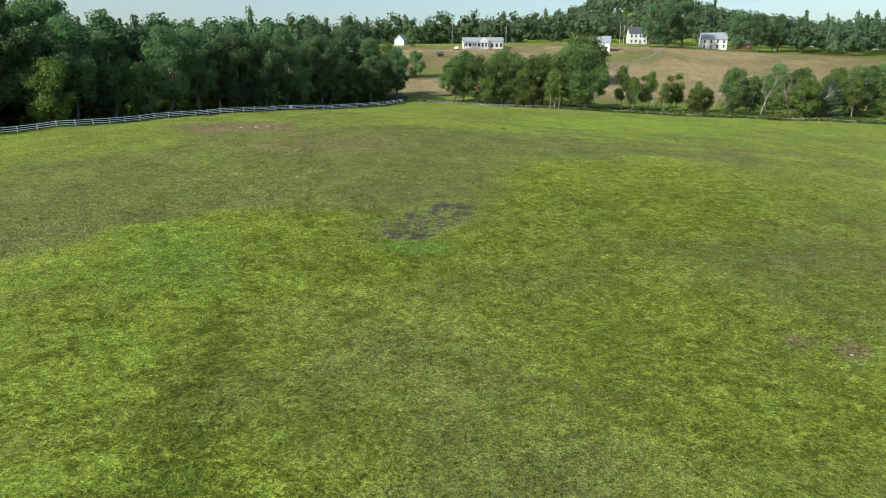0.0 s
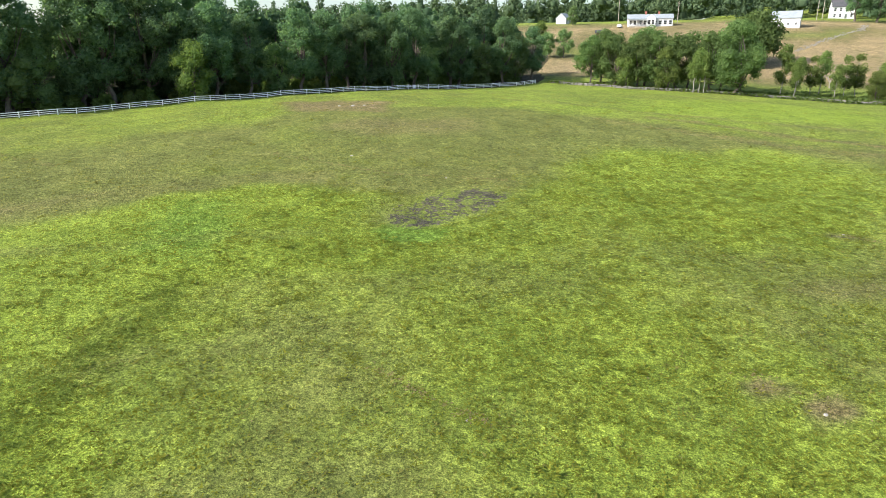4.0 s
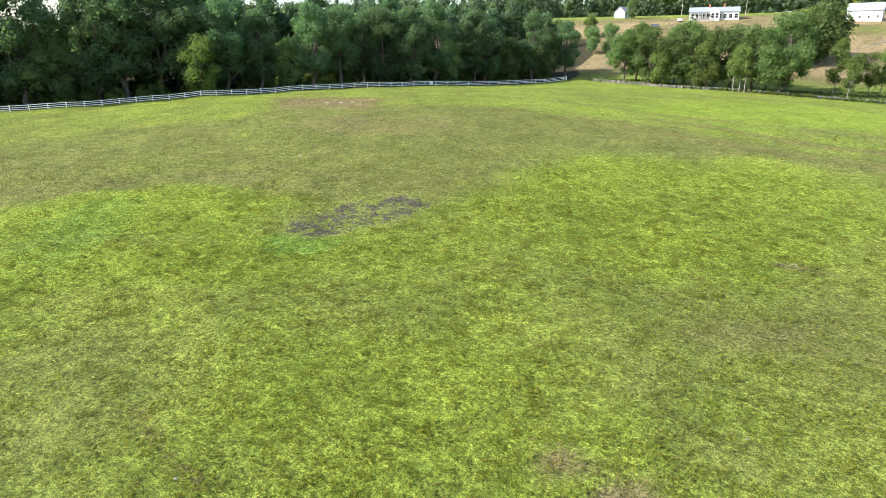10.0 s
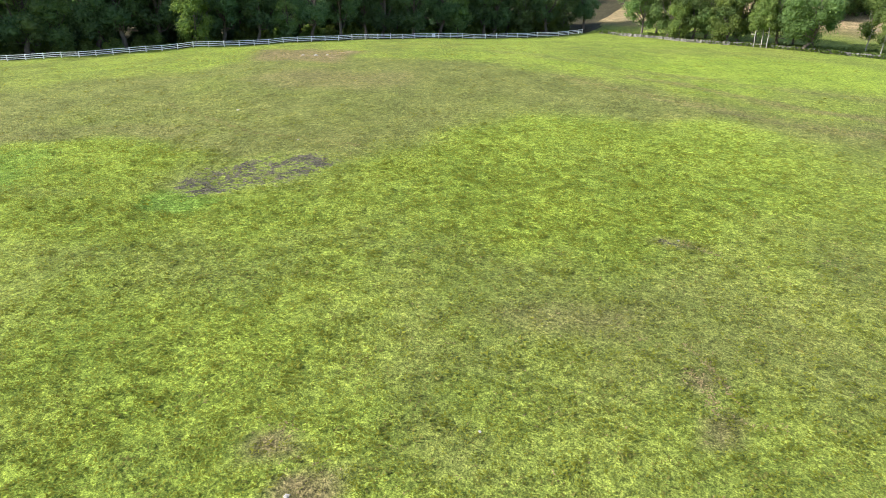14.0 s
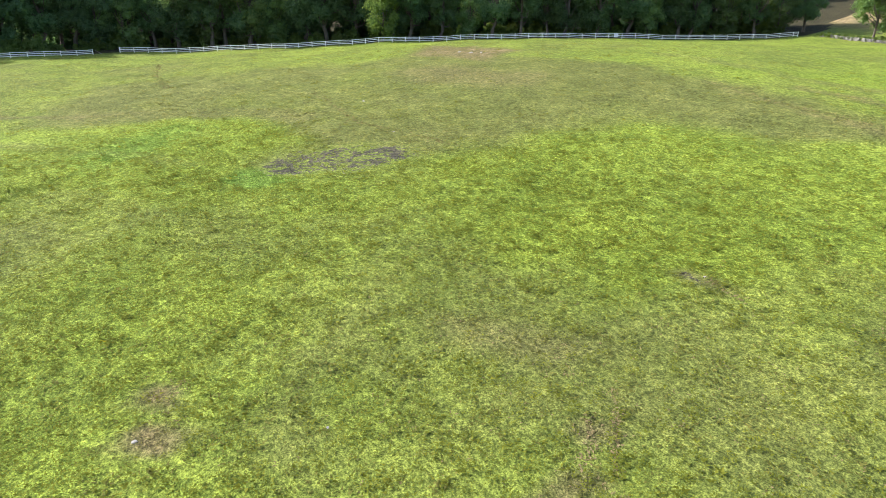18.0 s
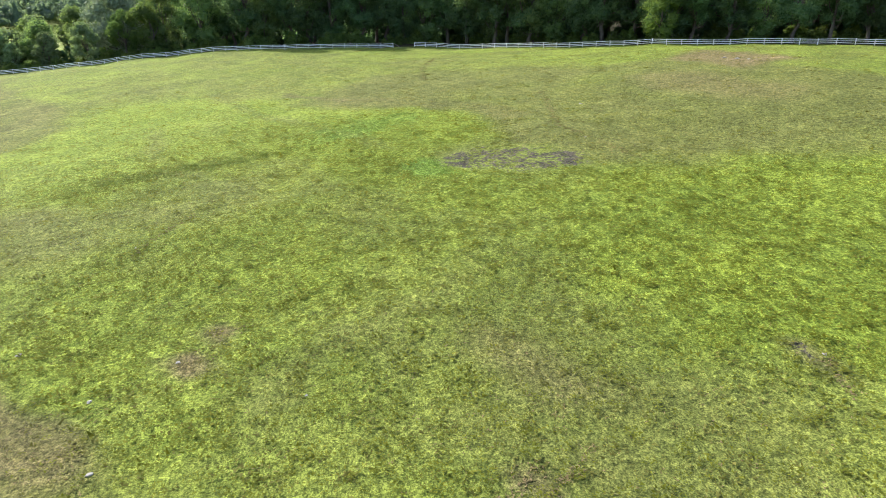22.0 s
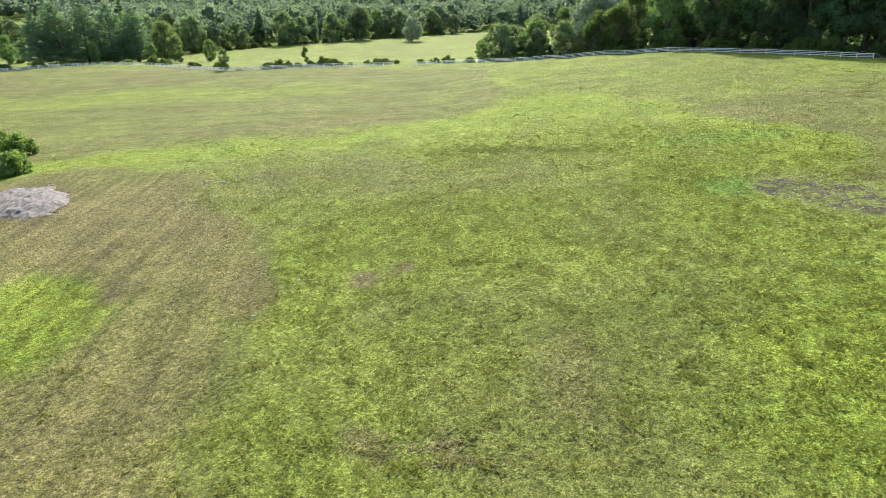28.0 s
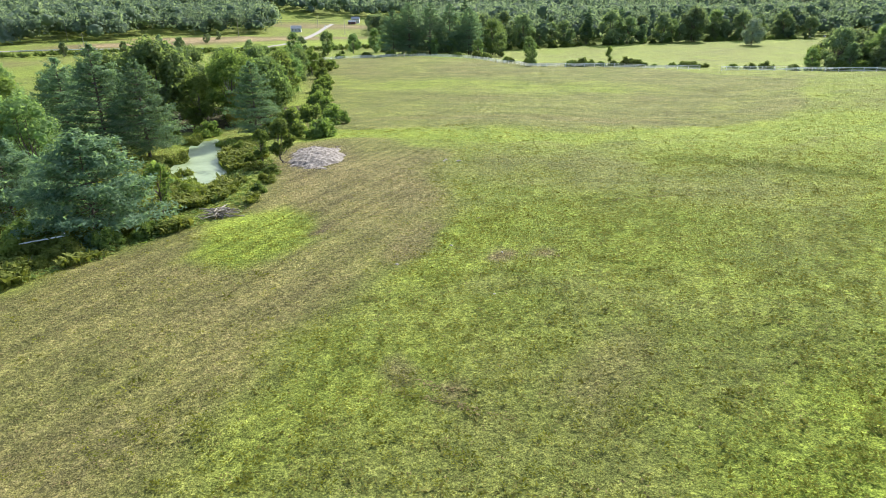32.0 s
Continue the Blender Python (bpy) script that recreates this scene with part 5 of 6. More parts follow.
# hedge and trees beyond the lower fence
HEDGE = ((-86, -91, 1.0), (-88.4, -89, 1.3), (-90.5, -87, 0.9), (-93, -84.8, 0.8), (-96, -82, 0.9), (-98.5, -79.5, 1.2), (-100.4, -77.5, 1.1), (-102.5, -76, 0.6), (-107.5, -69, 0.6), (-109.5, -66.5, 0.9), (-111, -64, 0.9), (-113.5, -62, 0.6),
         (-116, -54, 0.7), (-118.5, -50, 0.9), (-121, -47, 1.0), (-124, -41, 0.9), (-127, -37, 1.2), (-129, -31, 1.3), (-131, -26, 1.4), (-132.5, -20, 1.2), (-134, -14, 1.3), (-133, -8, 1.2), (-131, -2, 1.2), (-130, 5, 1.1),
         (-82, -106, 0.7), (-84, -112, 0.9), (-84, -122, 0.7), (-88, -130, 0.8), (-89, -146, 1.2), (-90, -154, 1.3), (-86, -164, 1.0), (-74, -182, 1.3), (-66, -186, 1.2), (-56, -190, 1.1), (-45, -193, 1.1), (-36, -192, 1.2), (-79, -96, 0.4), (-104, -73, 0.45))
for n, (x, y, s) in enumerate(HEDGE):
    plant("bush%d" % (n % 3), "shrub", x, y, "rounded green shrub beyond the white fence", "shrub", "hedge shrubs", s, 47 * n, None, 0.15, 0.85)
plant("ash0", "ash_tree", -79.5, -103, "small round-headed tree beyond the fence", "tree", "", 0.42, 0)
plant("birch1", "birch_tree", -95, -83.5, "thin young tree among hedge shrubs", "tree", "", 0.6, 0)
plant("willow0", "willow_tree", -146, -8, "large silvery grey-green willow", "tree", "", 1.22, 0)
plant("willow0", "willow_tree", -330, -205, "large silvery grey-green willow", "tree", "", 1.1, 90)
for key, x, y, s, t in (("vale2", -136, -36, 0.78, 0), ("ash2", -140, -26, 0.86, 80), ("vale3", -145, -42, 0.8, 150), ("ash1", -138, 6, 1.15, 10), ("ash2", -135, 16, 1.2, 10), ("ash0", -150, -20, 1.05, 10), ("oak2", -160, 0, 0.95, 10), ("oak3", -146, 12, 1.0, 0), ("oak1", -140, 24, 0.95, 0), ("ash0", -158, -34, 1.0, 60), ("maple0", -138, -44, 0.6, 0), ("vale0", -133, -31, 0.5, 0), ("vale1", -134.5, -23, 0.62, 30), ("vale2", -132.5, -13, 0.7, 60), ("row_ash0", -136, -4, 0.85, 90), ("vale3", -143, -34, 0.75, 120), ("vale0", -151, -30, 0.95, 150), ("vale1", -156, -12, 1.1, 180), ("row_ash1", -133, 3, 0.9, 210), ("ash1", -129, -39, 0.4, 20)):
    plant(key, "leafy_tree", x, y, "mid-green tree at the corner of the fence", "tree", "fence corner trees", s, t)
for key, x, y, s, t in (("pine0", -72, -197, 1.25, 0), ("pine1", -79, -195, 1.4, 70), ("pine0", -90, -196, 1.45, 210), ("pine1", -98, -192, 1.45, 30), ("pine2", -106, -188, 1.35, 80), ("pine0", -84, -206, 1.5, 120), ("pine1", -112, -196, 1.3, 300), ("ash1", -118, -186, 1.1, 40), ("ash2", -126, -196, 1.1, 140), ("ash0", -108, -206, 1.2, 240), ("ash2", -112, -172, 0.7, 0), ("ash0", -86, -184, 0.5, 0), ("ash1", -120, -160, 0.6, 0),
                        ("ash1", -96, -186, 0.55, 20), ("ash2", -100, -170, 0.5, 70), ("ash0", -104, -158, 0.45, 0)):
    plant(key, "pine_tree" if key[0] == "p" else "leafy_tree", x, y, "dark pine beyond the lower fence" if key[0] == "p" else "small leafy tree beyond the lower fence", "tree", "trees beyond the lower fence", s, t)


far_wood("scrubby green hedge along the valley road", [(120, -352), (80, -334), (40, -326), (-34, -306), (-70, -300), (-117, -298), (-117, -290), (-70, -292), (-34, -297), (36, -316), (120, -338)], 3.4, 2.4, 3.6, 109, 90, SHRUB, 0.0, leaf=0.42)
row_of([(60, -318), (10, -300), (-50, -284), (-112, -284)], 30.0, 31, ["vale0", "vale1", "maple0", "vale2"], "roadside_tree", "leafy roadside tree beside the valley road", 0.45, 0.75, "roadside trees", "tree", 5.0)
row_of([(-40, -202), (-30, -225), (-60, -250), (-95, -262)], 9.0, 32, ["bush0", "bush1", "ash2", "ash0"], "field_shrub", "green shrub beyond the end of the fence", 0.5, 0.9, "field shrubs", "shrub", 4.0)
row_of([(20, -385), (-20, -400), (-45, -445)], 22.0, 33, ["vale0", "bush1", "vale1"], "field_tree", "small tree in the tan valley field", 0.3, 0.5, "field trees", "tree", 8.0)
row_of([(-150, -360), (-165, -420), (-185, -480), (-215, -560)], 7.0, 34, ["birch0", "vale1", "vale2", "maple0"], "roadside_tree", "pale leafy tree beside the climbing side road", 0.7, 1.1, "side road trees", "tree", 6.0)
row_of([(-120, -236), (-160, -256), (-220, -262), (-300, -262), (-380, -258), (-440, -246)], 7.5, 35, ["vale0", "vale1", "vale2", "vale3", "ash1", "maple1", "tall_pine0"], "leafy_tree", "leafy tree on the far edge of the mown field", 0.55, 1.45, "far field trees", "tree", 9.0)
row_of([(-118, -228), (-160, -246), (-220, -251), (-300, -251), (-380, -247), (-440, -236)], 7.0, 36, ["bush0", "bush1", "bush2", "vale2"], "field_shrub", "rounded shrub below the far field trees", 0.7, 1.6, "far field shrubs", "shrub", 3.0)


def heap():
    """A low heap of pale weathered earth and chips."""
    rng = np.random.default_rng(8)
    n = 64
    u = np.linspace(-1.15, 1.15, n)
    X, Y = np.meshgrid(u, u)
    r = np.hypot(X, Y)
    x, y = 25.0 + 3.9 * X * 0.94 + 8.4 * Y * 0.34, -8.0 - 3.9 * X * 0.34 + 8.4 * Y * 0.94
    z = ground_z(x, y) - 0.15 + (0.54 + 0.40 * lattice(x, y, 2.4, 33)) * np.clip(1 - (r * (0.85 + 0.4 * lattice(x, y, 2.0, 34))) ** 2, -0.2, 1) + 0.24 * (lattice(x, y, 0.9, 31) - 0.5) + 0.20 * (lattice(x, y, 0.36, 32) - 0.5)
    i = np.arange(n * (n - 1)).reshape(n - 1, n)[:, :-1].ravel()
    m, nt, b = material("weathered earth")
    nt.links.new(ramp(nt, grain(nt, 2.5, 6, 0.75), [(0.3, (0.115, 0.100, 0.086)), (0.55, (0.205, 0.184, 0.164)), (0.75, (0.290, 0.264, 0.238))]), b.inputs["Base Color"])
    b.inputs["Roughness"].default_value = 0.95
    bump(nt, b, grain(nt, 9, 5, 0.8), 0.8, 0.08)
    ob = link_mesh("dirt_mound", np.stack([x.ravel(), y.ravel(), z.ravel()], 1), np.stack([i, i + 1, i + n + 1, i + n], 1), m)
    tagged(ob, "low mound of pale weathered earth", "mound")


heap()


def brush_pile(x, y):
    rng = np.random.default_rng(12)
    base = new("brush_pile")
    base.location = (x, y, gz(x, y))
    tagged(base, "pile of grey weathered branches at the pasture edge", "brush pile")
    for k in range(64):
        a, h = rng.uniform(0, 3.14), 0.08 + 0.75 * rng.uniform(0, 1) ** 1.5
        L, q = rng.uniform(0.9, 2.6), rng.normal(size=2) * 0.85 * (1.1 - h)
        d = np.array((math.cos(a), math.sin(a), rng.uniform(-0.12, 0.2))) * L * 0.5
        c = np.array((q[0], q[1], h))
        r = rng.uniform(0.025, 0.07)
        part("branch", *tube([c - d, c + rng.normal(size=3) * 0.05, c + d], [r, r * 0.9, r * 0.6], 5), DEAD_WOOD if k % 3 else BARK, base)


brush_pile(41, 12)

rail = tagged(new("broken_rail"), "white fence rail lying in the weeds", "fence rail")
rail.matrix_world = look((53.7, 12.0, gz(53.7, 12) + 0.9), (58.5, 12.2, gz(58.5, 12.2) + 0.8))
part("rail", *tube([(0, 0, 0), (0.05, 0.02, -3), (0, 0, -6)], [0.06, 0.06, 0.06], 8), WHITE_PAINT, rail)
part("post", *tube([(0.1, -0.9, 0.1), (0.1, 0.35, 0.1)], [0.06, 0.06], 8), WHITE_PAINT, rail)


# ---- weeds, reeds and tufts ----
def tufts(label, x, y, mat, seed, size, blades=5, name="weeds", tall=1.0):
    """Many small tufts of leaning blades as one mesh."""
    rng = np.random.default_rng(seed)
    n = len(x)
    z = ground_z(x, y)
    X = np.repeat(np.stack([x, y, z], 1), blades, 0)
    a = rng.uniform(0, 6.283, n * blades)
    s = (size * rng.uniform(0.6, 1.4, (n, 1)) * np.ones((1, blades))).ravel() * rng.uniform(0.7, 1.2, n * blades)
    out = np.stack([np.cos(a), np.sin(a), np.zeros_like(a)], 1)
    side = np.stack([-np.sin(a), np.cos(a), np.zeros_like(a)], 1)
    root = X + out * (s * 0.15)[:, None]
    w = side * (s * 0.22)[:, None]
    midp = root + out * (s * 0.35)[:, None] + np.array((0, 0, 1)) * (s * 0.55 * tall)[:, None]
    tip = root + out * (s * rng.uniform(0.7, 1.1, len(s)))[:, None] + np.array((0, 0, 1)) * (s * rng.uniform(0.5, 0.8, len(s)) * tall)[:, None]
    v = np.stack([root, midp - w, tip, midp + w], 1).reshape(-1, 3)
    f = np.arange(len(v)).reshape(-1, 4)
    return tagged(link_mesh(name, v, f, mat), label, name, kind="stuff")


def scatter(n, x0, x1, y0, y1, seed, keep):
    rng = np.random.default_rng(seed)
    x, y = rng.uniform(x0, x1, n), rng.uniform(y0, y1, n)
    d = np.hypot((x - (x0 + x1) / 2) / (x1 - x0), (y - (y0 + y1) / 2) / (y1 - y0)) * 2
    thin = step(1.1, 0.35, d + 0.25 * (lattice(x, y, 12, 51) - 0.5))
    k = keep(x, y, rng.uniform(0, 1, n) / np.maximum(thin, 1e-3))
    return x[k], y[k]


def streak(points, width, density, seed):
    """Straw lying along an old wheel mark or path."""
    rng = np.random.default_rng(seed)
    xs, ys = [], []
    for (x0, y0), (x1, y1) in zip(points, points[1:]):
        n = int(math.hypot(x1 - x0, y1 - y0) * density)
        t = rng.uniform(0, 1, n)
        xs.append(x0 + (x1 - x0) * t + rng.normal(size=n) * width)
        ys.append(y0 + (y1 - y0) * t + rng.normal(size=n) * width)
    return np.concatenate(xs), np.concatenate(ys)


def lushly(x, y, r):
    lush, dry, bare, litter, cool, mown = masks(x, y)
    clump = lattice(x, y, 1.1, 41) * 0.5 + lattice(x, y, 2.9, 42) * 0.5
    return (r < np.clip((lush + 0.4 * (clump - 0.5) - 0.15) * 1.25 * (1 - 0.5 * mown), 0.03, 1)) & (bare < 0.32) & (litter < 0.4)


def dryly(x, y, r):
    lush, dry, bare, litter, cool, mown = masks(x, y)
    return (r < np.clip(dry * 1.3, 0.05, 1) * (1 - lush)) & (bare < 0.5) & (litter < 0.4)


def plainly(x, y, r):
    lush, dry, bare, litter, cool, mown = masks(x, y)
    clump = lattice(x, y, 1.3, 43)
    return (r < (1.0 - lush) * (0.35 + clump) * (1 - 0.8 * mown)) & (bare < 0.4) & (litter < 0.4)


def clumps(name, label, xy, mat, seed, size, per, loose=0.8, wild=0.38):
    """Low leafy clumps of the turf as one mesh: small folded leaves, most of them facing up."""
    rng = np.random.default_rng(seed)
    x, y = np.repeat(xy[0], per), np.repeat(xy[1], per)
    x, y = x + rng.normal(size=x.size) * size * loose, y + rng.normal(size=x.size) * size * loose
    c = np.stack([x, y, ground_z(x, y) + size * rng.uniform(0.02, 0.35, x.size)], 1)
    v, f = cards(rng, c, np.tile((-0.15, -0.1, 1.0), (len(c), 1)), size, 0.6, wild)
    return tagged(link_mesh(name, v, f, mat), label, name, kind="stuff")


def sprouts(name, label, xy, mat, seed, wide, tall, per, blade=0.09):
    """Rounded clumps of arching pointed leaves as one mesh, each leaf rooted in its clump and leaning outward."""
    rng = np.random.default_rng(seed)
    n = len(xy[0])
    big = np.repeat(rng.uniform(0.55, 1.35, n), per)
    a, q = rng.uniform(0, 6.283, n * per), np.sqrt(rng.uniform(0, 1, n * per))
    out = np.stack([np.cos(a), np.sin(a), np.zeros_like(a)], 1)
    x, y = np.repeat(xy[0], per) + wide * big * q * out[:, 0], np.repeat(xy[1], per) + wide * big * q * out[:, 1]
    rise = np.sqrt(np.clip(1 - 0.8 * q * q, 0.1, 1)) * tall * big
    c = np.stack([x, y, ground_z(x, y) + rise * rng.uniform(0.35, 0.7, n * per)], 1)
    twist = rng.uniform(-1.1, 1.1, n * per)
    way = np.stack([np.cos(a + twist), np.sin(a + twist), rng.uniform(-0.15, 0.9, n * per) * (1.15 - q)], 1)
    side = np.stack([-way[:, 1], way[:, 0], rng.normal(size=n * per) * 0.35], 1)
    L = (blade * big * rng.uniform(0.7, 1.5, n * per))[:, None]
    v = np.stack([c - side * L * 0.42, c + way * L * 1.5, c + side * L * 0.42], 1).reshape(-1, 3)
    return tagged(link_mesh(name, v, np.arange(len(v)).reshape(-1, 3), mat), label, name, kind="stuff")


def blue_ones(x, y):
    return masks(x, y)[4] + 0.3 * (lattice(x, y, 2.2, 45) - 0.5) > 0.4


NEAR, ROUND = (-45, 82, -4, 98), (-115, 120, -90, 165)
wx, wy = scatter(120000, *NEAR, 1, lushly)
blue = blue_ones(wx, wy)
sprouts("weeds", "bright green leafy weeds in the pasture", (wx[~blue], wy[~blue]), WEED, 1, 0.26, 0.25, 14, 0.062)
sprouts("weeds", "blue-green weeds in the damp hollow", (wx[blue], wy[blue]), BLUE_WEED, 6, 0.26, 0.25, 14, 0.062)
sprouts("weeds", "bright green weeds farther over the pasture", scatter(48000, *ROUND, 2, lushly), WEED, 2, 0.38, 0.17, 9, 0.11)
sprouts("grass_tufts", "short olive grass tufts in the turf", scatter(52000, *NEAR, 3, plainly), GRASS, 3, 0.28, 0.10, 8, 0.055)
sprouts("grass_tufts", "short olive grass tufts on the rise", scatter(80000, *ROUND, 7, plainly), GRASS, 7, 0.36, 0.12, 7, 0.10)
clumps("grass_tufts", "short dry straw tufts in the turf", scatter(60000, *NEAR, 4, dryly), DRYGRASS, 4, 0.06, 4, 2.2, 0.6)
dx, dy = streak([(-15.5, 40), (-14, 33), (-13.5, 28), (-12.5, 24), (-9, 19)], 1.2, 26, 77)
sprouts("weeds", "line of dark taller weeds down the slope", (dx, dy), DEEP_WEED, 8, 0.34, 0.28, 14, 0.075)
mx, my, _r = spread([(-8, 57), (-3, 57), (5, 66), (4, 70), (-2, 67), (-8, 62)], 0.75, 91)
mud_green = lattice(mx, my, 1.6, 92) > 0.48
clumps("weeds", "green weeds growing through the bare mud", (mx[mud_green], my[mud_green]), WEED, 93, 0.08, 9, 2.6, 0.6)
BANK = [(57, 22), (48, 16.5), (41, 13.5), (37, 9.5), (31, -3), (30, -16), (31, -40), (52, -40), (50, 0), (70, -2), (75, 24)]
bx, by, brng = spread(BANK, 0.36, 9)
dry_land = ground_z(bx, by) > WATER + 0.06
tall_reeds = dry_land & (lattice(bx, by, 5, 61) > 0.45)
tufts("tall green reeds and weeds on the pond bank", bx[tall_reeds], by[tall_reeds], REED, 4, 0.55, 6, "reeds", 1.7)
THICKET = [(31, -40), (12, -56), (-8, -120), (-24, -152), (20, -150), (60, -70), (78, -30), (78, 20), (62, 21), (52, 14), (45, 6), (43, -38)]
tx, ty, trng = spread(THICKET, 1.15, 19)
wet = ground_z(tx, ty) > WATER + 0.1
clumps("undergrowth", "tangled green undergrowth below the thicket", (tx[wet], ty[wet]), UNDERGROWTH, 21, 0.34, 7)
bk, bl, _r = spread(BANK, 0.75, 20)
wet = ground_z(bk, bl) > WATER + 0.1
clumps("undergrowth", "leafy weeds on the pond bank", (bk[wet], bl[wet]), UNDERGROWTH, 22, 0.22, 7)
WILD = [(45, 178), (64, 175.5), (98, 171.5), (140, 166), (150, 205), (60, 212), (45, 190)]
ux, uy, _r = spread(WILD, 1.3, 23)
clumps("undergrowth", "rough green brush behind the stone wall", (ux, uy), UNDERGROWTH, 24, 0.30, 5)
EDGE = [(-11, 191.5), (30, 178.2), (64, 171.5), (116, 165), (116, 174), (64, 186), (30, 184), (-9, 196)]
ex, ey, erng = spread(EDGE, 0.7, 10)
tufts("rough weeds under the hedgerow trees", ex, ey, SHRUB, 5, 0.7, 5, "weeds", 1.2)


def field_stone(x, y, size, seed):
    rng = np.random.default_rng(seed)
    v, f = [], []
    for k, (h, w) in enumerate(((-0.2, 0.8), (0.15, 1.0), (0.42, 0.8), (0.55, 0.4))):
        for q in range(8):
            a = 6.283 * q / 8
            r = size * w * rng.uniform(0.75, 1.2)
            v.append((1.3 * r * math.cos(a), r * math.sin(a), size * h * rng.uniform(0.8, 1.2)))
    for k in range(3):
        f += [[8 * k + q, 8 * k + (q + 1) % 8, 8 * k + 8 + (q + 1) % 8, 8 * k + 8 + q] for q in range(8)]
    f.append(list(range(24, 32)))
    ob = link_mesh("field_stone", v, f, PALE_STONE)
    ob.matrix_world = pose(x, y, gz(x, y), 0, 0, 40 * seed)
    return tagged(ob, "pale flat stone lying in the pasture turf", "stone", "pasture stones")


PALE_STONE = plain("pale stone", (0.30, 0.285, 0.26), 0.85, spread=0.25, scale=2.0, relief=0.5)
for n, (x, y, s) in enumerate(((10.8, 4.5, 0.45), (11.7, 2.8, 0.35), (12.3, 3.4, 0.3), (32.7, 33.7, 0.22), (22.0, 27.2, 0.25), (27.5, 32.2, 0.2), (25.2, 35.7, 0.2), (-34.8, 106.6, 0.5), (-32.5, 107.2, 0.6), (-30.6, 107.9, 0.45),
                               (-18.5, 76, 0.3), (33.6, 65.6, 0.2), (-4.5, 70.5, 0.22), (30, 42, 0.12), (8.5, 30, 0.14))):
    field_stone(x, y, s * 0.55, n)


MARKS = (([(36.7, 50.4), (37.6, 49.6), (38.4, 48.1)], 0.12), ([(37.4, 51.6), (38.3, 50.4), (39.6, 48.6)], 0.12), ([(33.7, 65.6), (35.5, 64.9), (36.6, 64.6)], 0.2), ([(2.0, 33.4), (6.6, 31.1), (9.7, 30.1)], 0.2),
         ([(38.8, 48.2), (40, 48), (41.1, 48.2)], 0.15), ([(36.3, 53), (37.7, 51.5)], 0.15), ([(8.8, 111.8), (20, 107), (36, 104), (48, 101)], 0.5), ([(20, 116), (36, 111), (60, 106)], 0.5),
         ([(-50, 62), (-62, 64), (-80, 70)], 0.4), ([(-30, 75), (-10, 70), (4, 72)], 0.3), ([(21.2, 39), (22.6, 38.4), (23.2, 37.6)], 0.4), ([(24.6, 37.3), (25.8, 36.8)], 0.5))
sx, sy = zip(*(streak(p, w, 16, n) for n, (p, w) in enumerate(MARKS)))
clumps("straw", "pale straw along old wheel marks in the turf", (np.concatenate(sx), np.concatenate(sy)), DRYGRASS, 71, 0.07, 3)


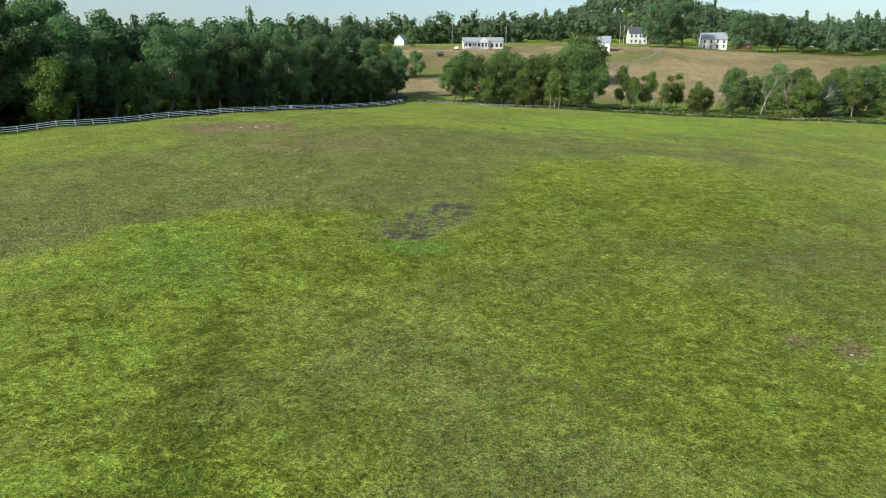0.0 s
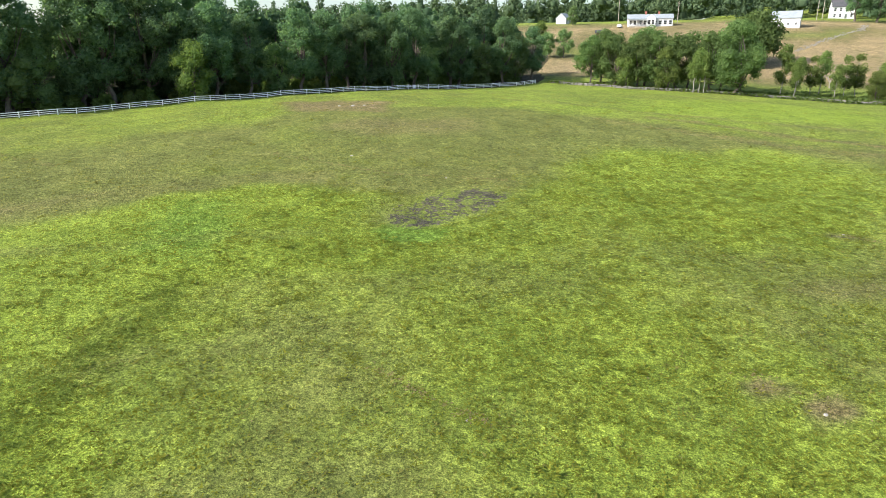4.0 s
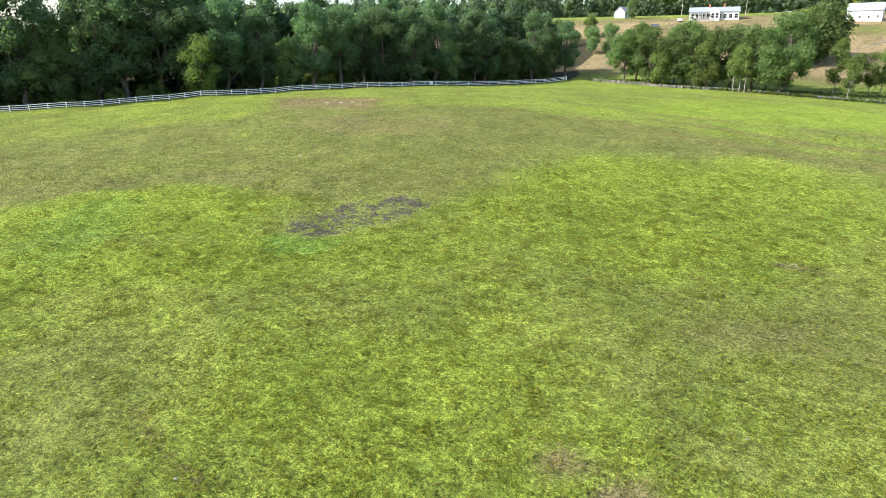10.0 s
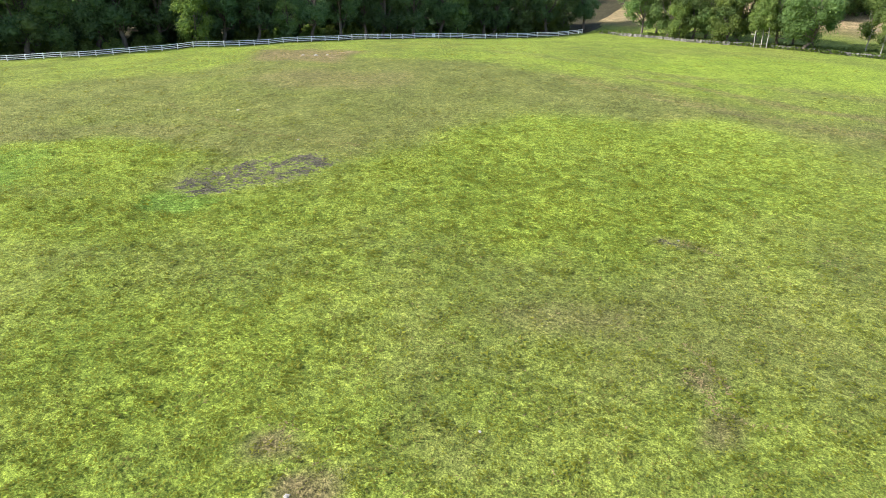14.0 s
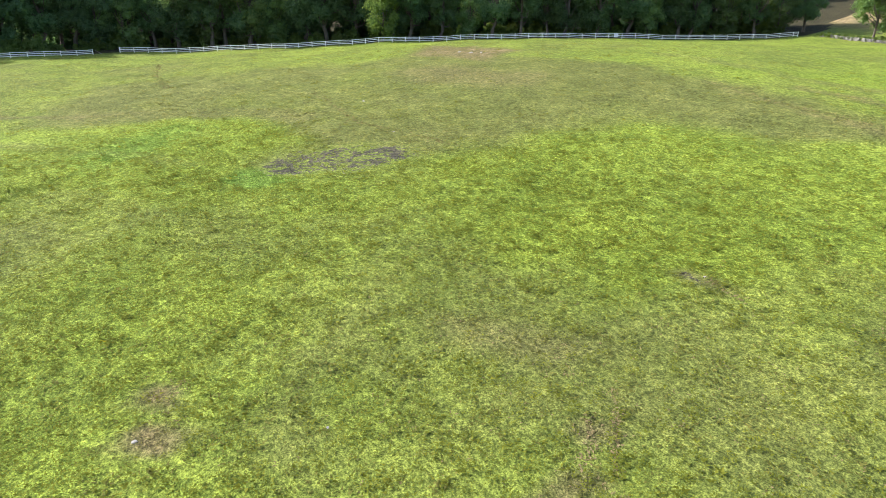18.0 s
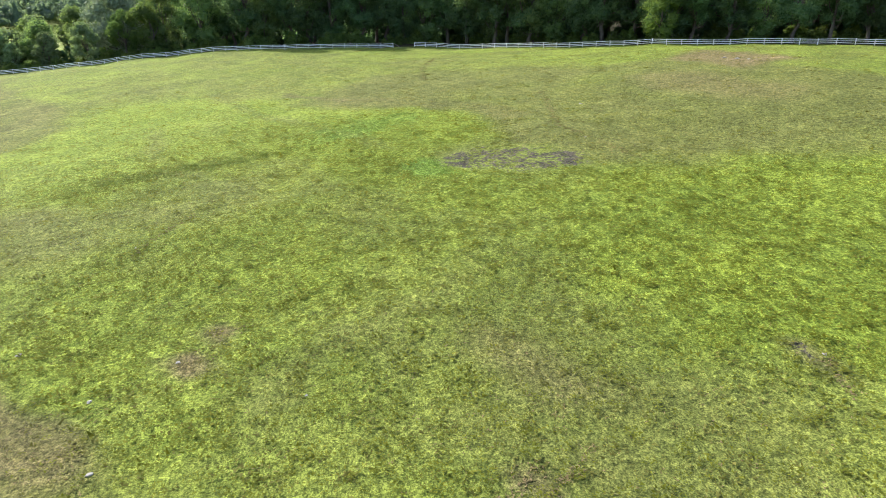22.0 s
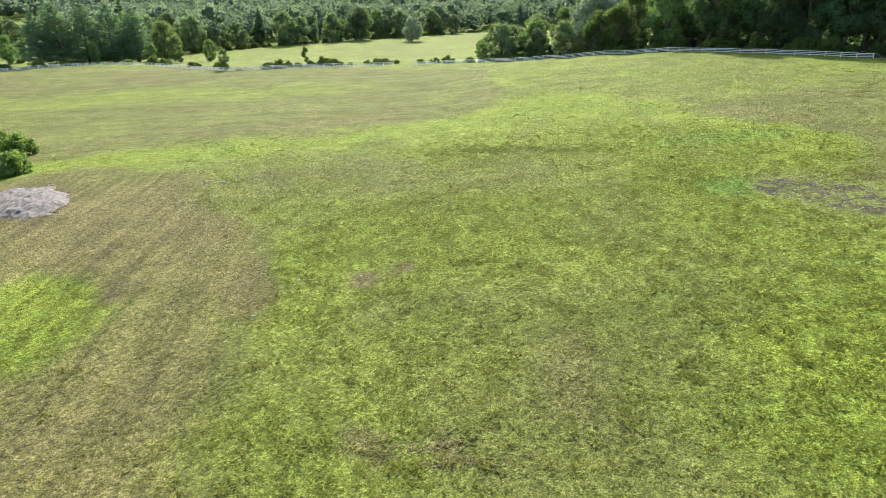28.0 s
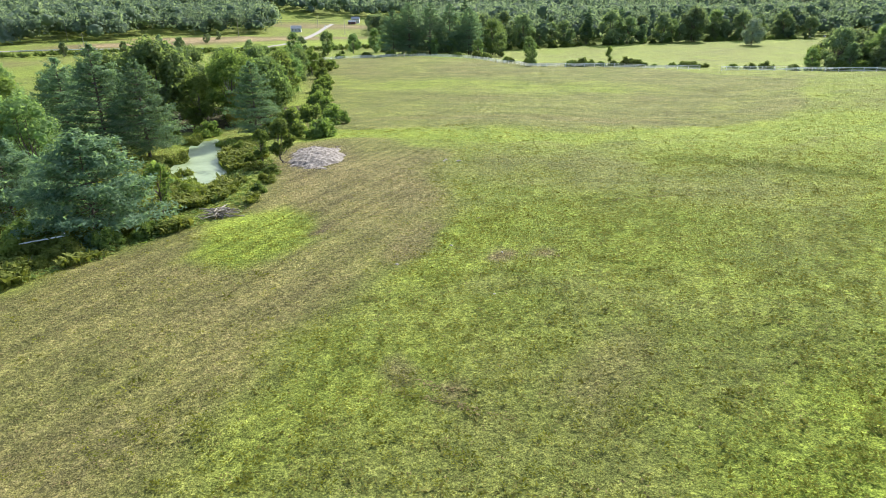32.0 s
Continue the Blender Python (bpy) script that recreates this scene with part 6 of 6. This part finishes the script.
def car(x, y, turn, paint, label):
    base = new("car")
    base.matrix_world = pose(x, y, gz(x, y) + 0.05, 0, 0, turn)
    tagged(base, label, "car", "parked cars")
    side = [(-2.2, 0.35), (2.2, 0.35), (2.25, 0.75), (1.3, 0.95), (0.7, 1.45), (-1.2, 1.5), (-2.0, 1.0), (-2.25, 0.8)]
    v = [(a, s * (0.86 if c < 1.1 else 0.68), c) for s in (-1, 1) for a, c in side]
    n = len(side)
    part("body", v, [list(range(n - 1, -1, -1)), list(range(n, 2 * n))] + [[k, (k + 1) % n, n + (k + 1) % n, n + k] for k in range(n)], paint, base)
    part("windscreen", [(1.27, -0.7, 1.0), (1.27, 0.7, 1.0), (0.74, 0.62, 1.44), (0.74, -0.62, 1.44)], [[0, 1, 2, 3]], GLASS, base)
    for s in (-1, 1):
        part("side_window", [(0.6, s * 0.87, 1.0), (-1.6, s * 0.87, 1.02), (-1.1, s * 0.72, 1.42), (0.5, s * 0.72, 1.4)], [[0, 1, 2, 3]], GLASS, base)
        for a in (-1.35, 1.4):
            w = part("wheel", *tube([(a, s * 0.70, 0.33), (a, s * 0.90, 0.33)], [0.33, 0.33], 12), WIRE, base)
            part("rim", *tube([(a, s * 0.89, 0.33), (a, s * 0.92, 0.33)], [0.2, 0.17], 10), STEEL, w)


CAR_WHITE = plain("white car paint", (0.75, 0.76, 0.77), 0.25, spread=0.03, relief=0)
CAR_GREY = plain("grey car paint", (0.30, 0.32, 0.34), 0.25, spread=0.03, relief=0)
car(-461, -248, 20, CAR_WHITE, "white car parked beyond the mown field")
car(-466, -240, 35, CAR_GREY, "grey car parked beyond the mown field")
car(5, 330, 80, CAR_WHITE, "white car parked beside the long white house")
car(-176, -598, 60, CAR_WHITE, "white car on the climbing side road")

board = tagged(link_mesh("sign_board", *box(-0.45, 0.45, -0.03, 0.03, 0.25, 1.15), WHITE_PAINT), "blank white board fixed to the fence", "sign")
board.matrix_world = pose(-38.5, 156.9, gz(-38.5, 156.9), 0, 0, 55)
brace = tagged(link_mesh("brace_pole", *tube([(0, 0, 1.05), (1.6, 0.3, 0.0)], [0.05, 0.05], 6), DEAD_WOOD), "grey pole bracing the gate post", "pole")
brace.matrix_world = pose(-108.7, 65.3, gz(-108.7, 65.3), 0, 0, 80)


def cable(a, b, sag, label):
    pts = []
    for k in range(25):
        t = k / 24
        pts.append((a[0] + (b[0] - a[0]) * t, a[1] + (b[1] - a[1]) * t, a[2] + (b[2] - a[2]) * t - 4 * sag * t * (1 - t)))
    tagged(link_mesh("power_cable", *tube(pts, [0.07] * 25, 5), WIRE), label, "cable", "power cables")


for dz in (0.0, 1.6):
    cable((-60, -470, gz(-60, -470) + 13.8 - dz), (-150, -470, gz(-150, -470) + 11.8 - dz), 1.0, "black power cable slung across the valley")
    cable((60, -480, gz(60, -480) + 13.8 - dz), (-60, -470, gz(-60, -470) + 13.8 - dz), 1.2, "black power cable slung across the valley")
